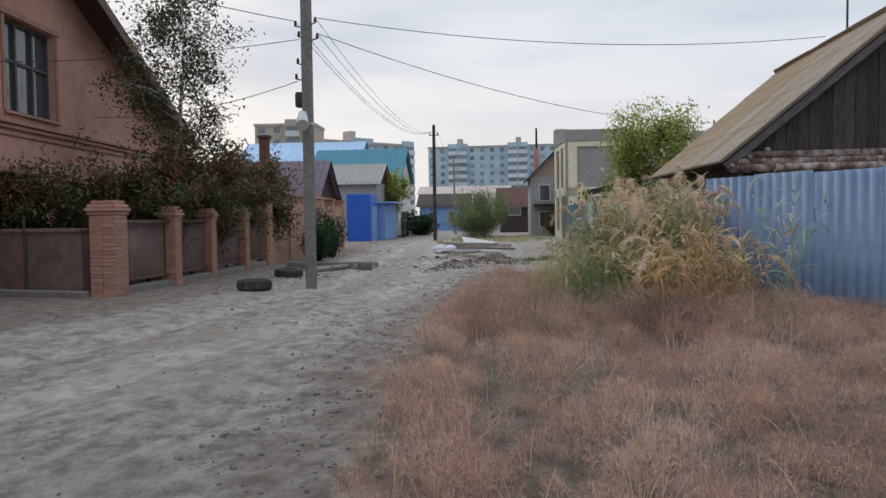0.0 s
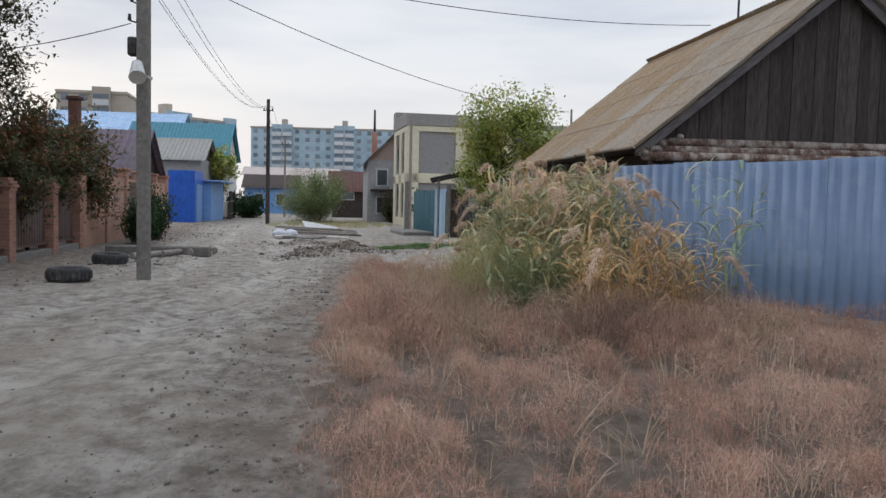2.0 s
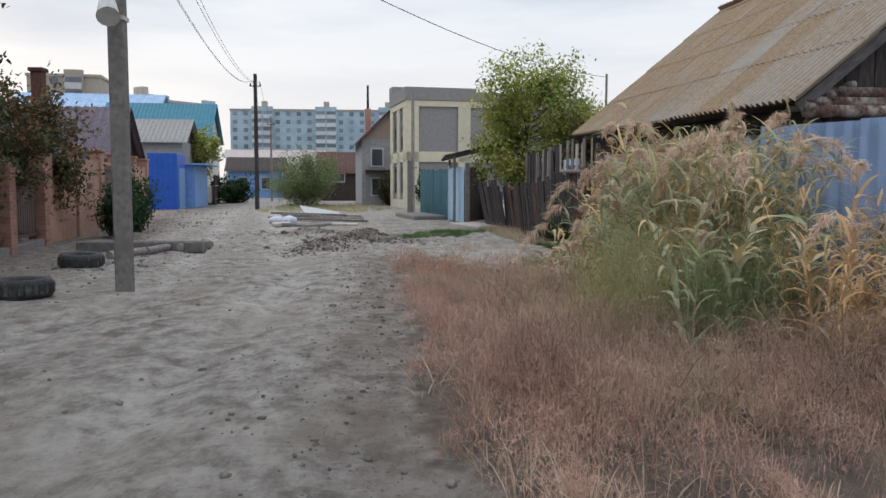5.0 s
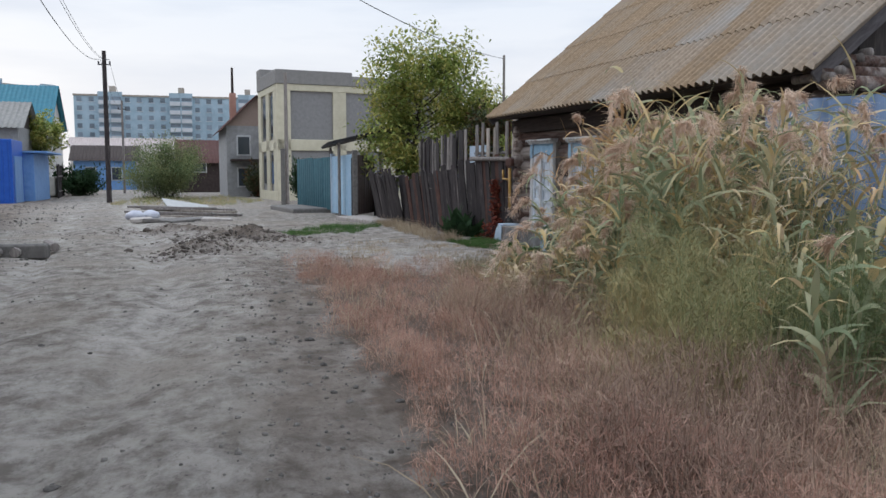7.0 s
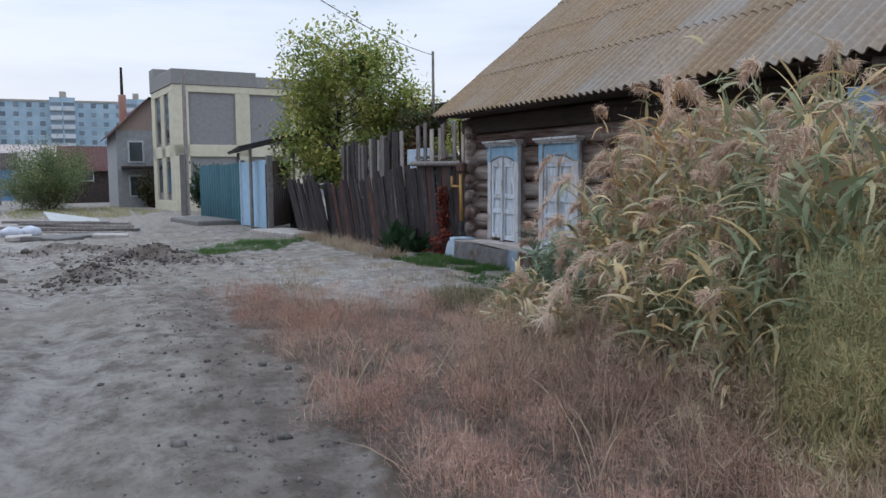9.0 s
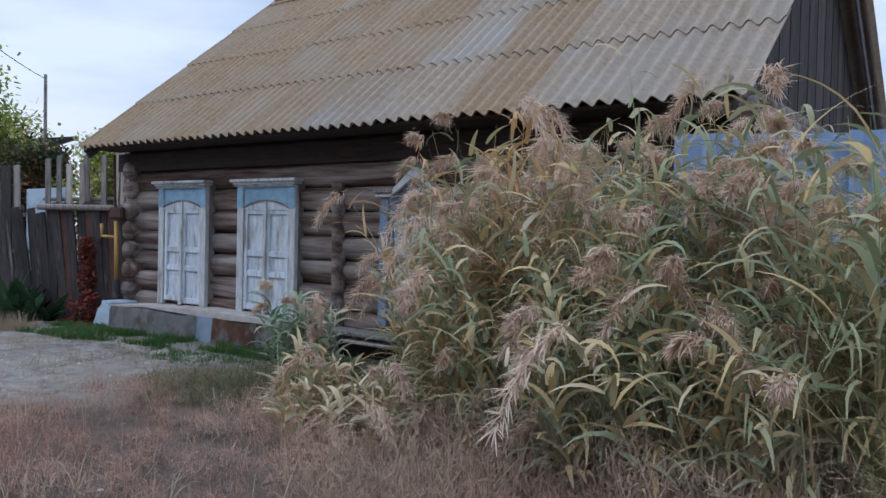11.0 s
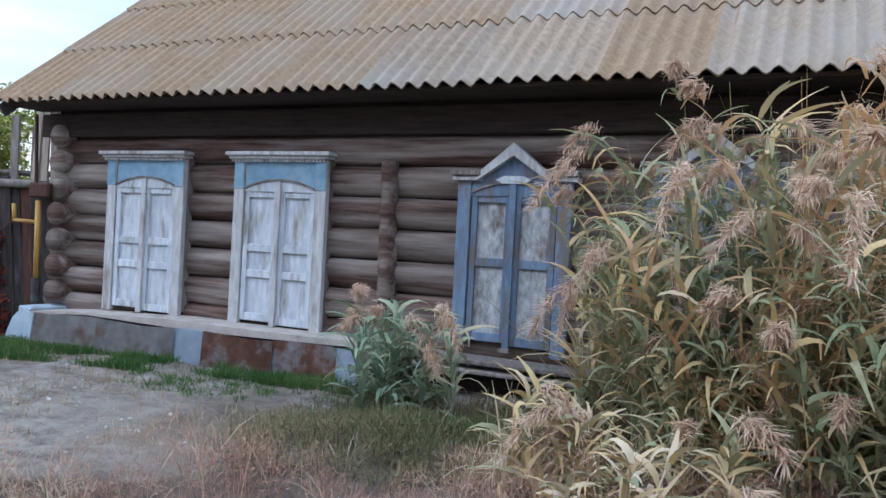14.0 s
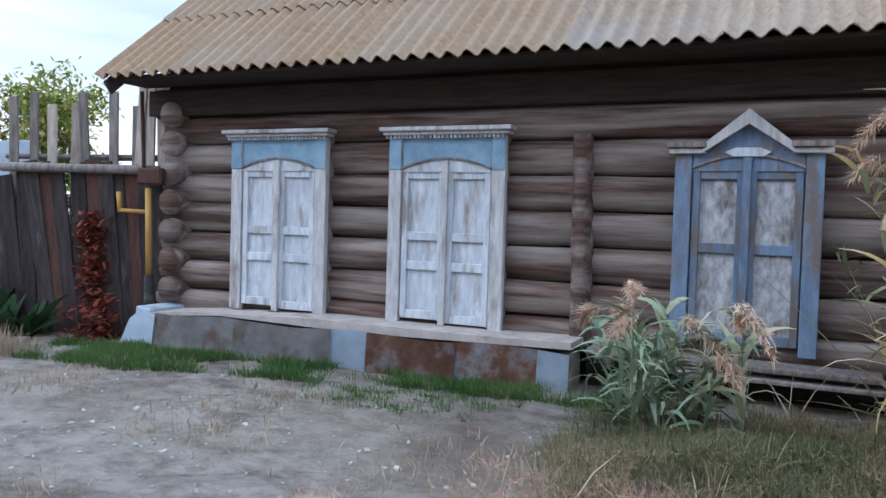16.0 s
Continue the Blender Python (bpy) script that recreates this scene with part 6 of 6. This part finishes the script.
for dx, z in ((-0.24, 5.5), (-0.17, 5.28), (-0.2, 4.72), (-0.24, 4.4), (0.2, 5.55), (0.24, 5.22)):
    sg = 1 if dx > 0 else -1
    part("hook", tube((sg * 0.09, 0, z - 0.04), (dx, 0, z), 0.014, 0.014, 6), M_WIRE, up_)
    part("insulator", tube((dx, 0, z), (dx, 0, z + 0.11), 0.035, 0.025, 8), M_WIRE, up_)
part("junction_box", boxed(-0.26, -0.102, -0.08, 0.08, 3.8, 4.12, 0.03), M_BLACK, up_)
M_LAMP = mat("pale_lamp_housing", (0.35, 0.35, 0.34), (0.48, 0.48, 0.47), 8, 0.5, 0.1)
part("lamp_arm", tube((0, -0.09, 3.45), (0.04, -0.35, 3.50), 0.025, 0.025, 8), M_LAMP, up_)
part("lamp_head", tube((0.0, -0.30, 3.62), (0.10, -0.55, 3.36), 0.09, 0.14, 12), M_LAMP, up_)
part("band", boxed(-0.115, 0.115, -0.105, 0.105, 3.42, 3.47), M_LAMP, up_)


def far_pole(at, h, label, r=0.10, arm=True, material=None):
    p = thing("utility_pole", pose(*at), label, "pole")
    part("shaft", tube((0, 0, -0.3), (0, 0, h), r, r * 0.75, 8), material or M_OLDWOOD, p)
    if arm:
        part("crossarm", boxed(-0.3, 0.3, -0.04, 0.04, h - 0.68, h - 0.63), M_WIRE, p)
        part("insulator", tube((0.26, 0, h - 0.63), (0.26, 0, h - 0.5), 0.04, 0.04, 6), M_WIRE, p)
        part("insulator", tube((-0.26, 0, h - 0.63), (-0.26, 0, h - 0.5), 0.04, 0.04, 6), M_WIRE, p)
    return p


far_pole((-10.1, 48.6, 0), 7.4, "dark wooden utility pole on a concrete stub", 0.13, True, M_DARKWOOD)
far_pole((-13.4, 71.0, 0), 7.0, "thin wooden utility pole far along the street")
far_pole((-1.47, 44.9, 0), 6.1, "grey utility pole on a pale concrete stub", arm=False)
stub = thing("pole_stub", pose(-1.65, 44.7, 0), "pale concrete stub strapped to the pole foot", "post")
part("stub", boxed(-0.1, 0.1, -0.1, 0.1, -0.2, 2.6, 0.02), M_CONC, stub)
far_pole((4.9, 30.2, 0), 4.95, "thin grey yard pole behind the shrubs", 0.05, False)


def wire(a, b_, sag=0.4, r=0.008, name="cable"):
    cu = bpy.data.curves.new(name, "CURVE")
    cu.dimensions, cu.bevel_depth, cu.bevel_resolution = "3D", r, 1
    sp = cu.splines.new("POLY")
    sp.points.add(16)
    for i in range(17):
        f_ = i / 16
        p = Vector(a).lerp(Vector(b_), f_)
        sp.points[i].co = (p.x, p.y, p.z - 4 * sag * f_ * (1 - f_), 1)
    cu.materials.append(M_WIRE)
    return tagged(new(name, cu), "thin black overhead cable strung from the poles", "cable", "overhead cables")


roof_pt = HOUSE @ Vector((2.6, RIDGE_IN, RIDGE_Z + 0.25))
wire((-4.78, 14.7, 5.65), roof_pt, 0.35)
wire((-4.74, 14.7, 5.32), (4.9, 30.2, 4.85), 0.5)
for k in range(4):
    o = (-0.24, -0.17, 0.2, 0.24)[k]
    wire((-4.98 + o, 14.7, (5.6, 5.38, 5.65, 5.32)[k]), (-10.1 + o * 1.1, 48.6, 7.0), 0.9, 0.006)
    if k % 2:
        wire((-10.1 + o, 48.6, 7.0), (-13.4 + o, 71, 6.5), 0.5)
wire((-5.1, 14.6, 5.2), (-11.3, 12.0, 4.6), 0.15)
wire((-5.2, 14.7, 5.6), (-9.6, -2.0, 5.8), 0.5)
wire((-5.2, 14.7, 4.35), (-12.5, 18.0, 4.3), 0.25)

# ---- things on the street ----
def tyre(at, turn, label, tilt=0):
    t = thing("tyre", pose(at[0], at[1], at[2], tilt, 0, turn), label, "tyre", "old tyres by the verge")
    bm = bmesh.new()
    prof = [(0.19, 0.02), (0.24, 0.0), (0.32, 0.0), (0.345, 0.04), (0.35, 0.11), (0.345, 0.18), (0.32, 0.22), (0.24, 0.22), (0.19, 0.20)]
    n_ = 28
    rings = [[bm.verts.new((r_ * math.cos(6.2832 * i / n_), r_ * math.sin(6.2832 * i / n_), z_)) for r_, z_ in prof] for i in range(n_)]
    for i in range(n_):
        a, c = rings[i], rings[(i + 1) % n_]
        for j in range(len(prof)):
            bm.faces.new((a[j], c[j], c[(j + 1) % len(prof)], a[(j + 1) % len(prof)]))
    part("carcass", bm, M_BLACK, t, smooth=True)
    for i in range(28):
        part("tread_block", boxed(0.346, 0.358, -0.025, 0.025, 0.05, 0.17, 0.0, pose(0, 0, 0, 0, 0, i * 360 / 28)), M_BLACK, t)
    return t


tyre((-5.97, 14.05, 0.0), 10, "worn black tyre lying flat on the dust")
tyre((-6.75, 17.6, 0.0), 40, "worn black tyre lying flat near the kerb log", 3)
kl = thing("kerb_beam", along((-8.2, 20.9), (-5.9, 20.9))[0], "long grey concrete beam lying on the verge", "beam")
part("beam", boxed(0, 2.6, -0.12, 0.12, -0.05, 0.2, 0.03), M_CONC, kl)


def rubble(at, spread, n_, size, material, label, name="rubble"):
    xs, ys = at[0] + rng.normal(0, spread[0], n_), at[1] + rng.normal(0, spread[1], n_)
    s_ = rng.lognormal(math.log(size), 0.5, n_)
    V_ = iv[None] * (s_[:, None, None] * rng.uniform(0.5, 1.4, (n_, 1, 3)) * rng.uniform(0.75, 1.25, (n_, len(iv), 1)))
    hump = 0.8 * size * np.exp(-(((xs - at[0]) / spread[0]) ** 2 + ((ys - at[1]) / spread[1]) ** 2) / 2)
    V_[..., 2] *= 0.7
    V_ += np.stack([xs, ys, ground_z(xs, ys) + hump], -1)[:, None, :]
    F_ = fi[None] + (np.arange(n_) * len(iv))[:, None, None]
    tagged(mesh_np(name, V_.reshape(-1, 3), F_.reshape(-1, 3), material), label, "rubble", kind="stuff")


M_DARKCLOD = mat("dark_soil_clod", (0.075, 0.062, 0.052), (0.17, 0.145, 0.125), 20, 0.95, 0.4, rnd=0.3, island=True)
rubble((-3.2, 21.0), (0.5, 0.5), 320, 0.02, M_DARKCLOD, "dark heap of soil clods beside the ruts")
rubble((-2.6, 23.6), (0.8, 0.4), 420, 0.022, M_DARKCLOD, "low dark soil heap at the verge")
rubble((-4.4, 26.5), (1.0, 0.8), 260, 0.018, M_DARKCLOD, "scattered dark clods before the debris")
rubble((-6.4, 18.8), (0.7, 2.6), 260, 0.016, M_CLOD, "grey rubble along the left verge")
rubble((-9.2, 31.0), (0.9, 3.5), 300, 0.018, M_CLOD, "grey rubble before the orange wall")
rubble((-11.5, 42.0), (1.4, 4.0), 300, 0.02, M_CLOD, "grey rubble before the blue garage")
M_BAG = mat("plastic_bag", (0.45, 0.47, 0.55), (0.62, 0.63, 0.68), 8, 0.5, 0.4)
for i, (x, y) in enumerate(((-6.15, 32.3), (-5.75, 32.6))):
    bg_ = thing("plastic_bag", pose(x, y, 0, 0, 0, 40 * i), "stuffed pale plastic rubbish bag on the ground", "bag", "rubbish bags")
    bm = bmesh.new()
    bmesh.ops.create_icosphere(bm, subdivisions=3, radius=0.24)
    for v_ in bm.verts:
        v_.co = Vector((v_.co.x * 1.2, v_.co.y, max(v_.co.z * 0.75, -0.10) + 0.10)) * (1 + 0.10 * noise.noise(v_.co * 9 + Vector((i, 0, 0))))
    part("bag", bm, M_BAG, bg_, smooth=True)
M_SHEETW = mat("pale_sheet", (0.40, 0.40, 0.39), (0.52, 0.52, 0.50), 6, 0.8, 0.3)
db = thing("debris_sheet", pose(-5.0, 35.5, 0, 0, 0, 20), "crumpled pale sheet leaning on the debris pile", "debris")
part("sheet", boxed(-0.8, 0.8, -0.5, 0.5, 0.18, 0.22, 0.01, pose(0, 0, 0.1, 14, 10, 0)), M_SHEETW, db)
part("prop", boxed(-0.5, 0.5, -0.3, 0.3, -0.05, 0.25, 0.05), M_CONC, db)
for i in range(6):
    pl = thing("debris_plank", pose(-4.9 + 0.5 * math.sin(i * 2.3), 33.4 + 0.5 * i * 0.4, 0.04 + 0.05 * i, 0, 1, -15 + 12 * math.sin(i * 1.9)), "loose grey plank on the debris pile", "plank", "debris planks")
    part("plank", boxed(-1.5, 1.5, -0.1, 0.1, -0.05, 0.02, 0.005), random.choice([M_OLDWOOD, M_TANWOOD]), pl)
pp = thing("paper_scrap", pose(1.55, 2.15, 0.16, 8, -6, 25), "crumpled white paper scrap in the weeds", "litter")
part("scrap", boxed(-0.09, 0.09, -0.035, 0.035, 0, 0.018, 0.006), M_SHEETW, pp)

for i in range(5):
    s_ = thing("broken_slab", pose(-3.6 - 0.55 * i, 30.8 + 0.5 * math.sin(i * 2.1), 0.04, 3 * math.sin(i), 2 * math.cos(i * 2), 25 * i), "flat broken pale slab near the debris pile", "slab", "broken slabs")
    part("slab", boxed(-0.45, 0.4, -0.3, 0.3, -0.06, 0.06, 0.02), random.choice([M_CONC, M_CLAY]), s_)
for i in range(4):
    k_ = thing("kerb_log", pose(-6.6 + 0.25 * i, 19.3 + 0.9 * i, 0.02, 0, 0, 70 + 14 * i), "short grey timber offcut on the verge", "timber", "timber offcuts")
    part("timber", tube((-0.5, 0, 0.06), (0.5, 0, 0.07), 0.08, 0.07, 9, 0.06, 3), M_OLDWOOD, k_)
for i, (x, y) in enumerate(((0.35, 19.1), (0.9, 18.2), (-0.2, 18.6), (1.4, 19.7), (-1.2, 15.4), (-0.9, 12.3), (0.1, 20.4))):
    q_ = thing("litter_scrap", pose(x, y, float(ground_z(x, y)) + 0.004, 6, -5, 50 * i), "small pale litter scrap on the clay", "litter", "litter scraps")
    part("scrap", boxed(-0.02, 0.025, -0.012, 0.016, 0, 0.008, 0.003), M_CLAY, q_)
M_PALESTONE = mat("pale_chalky_stone", (0.36, 0.34, 0.31), (0.58, 0.56, 0.53), 25, 0.95, 0.3, rnd=0.3, island=True)
rubble((0.2, 19.6), (1.1, 1.8), 520, 0.008, M_PALESTONE, "pale chalky crumbs scattered on the clay yard", "pale_stones")
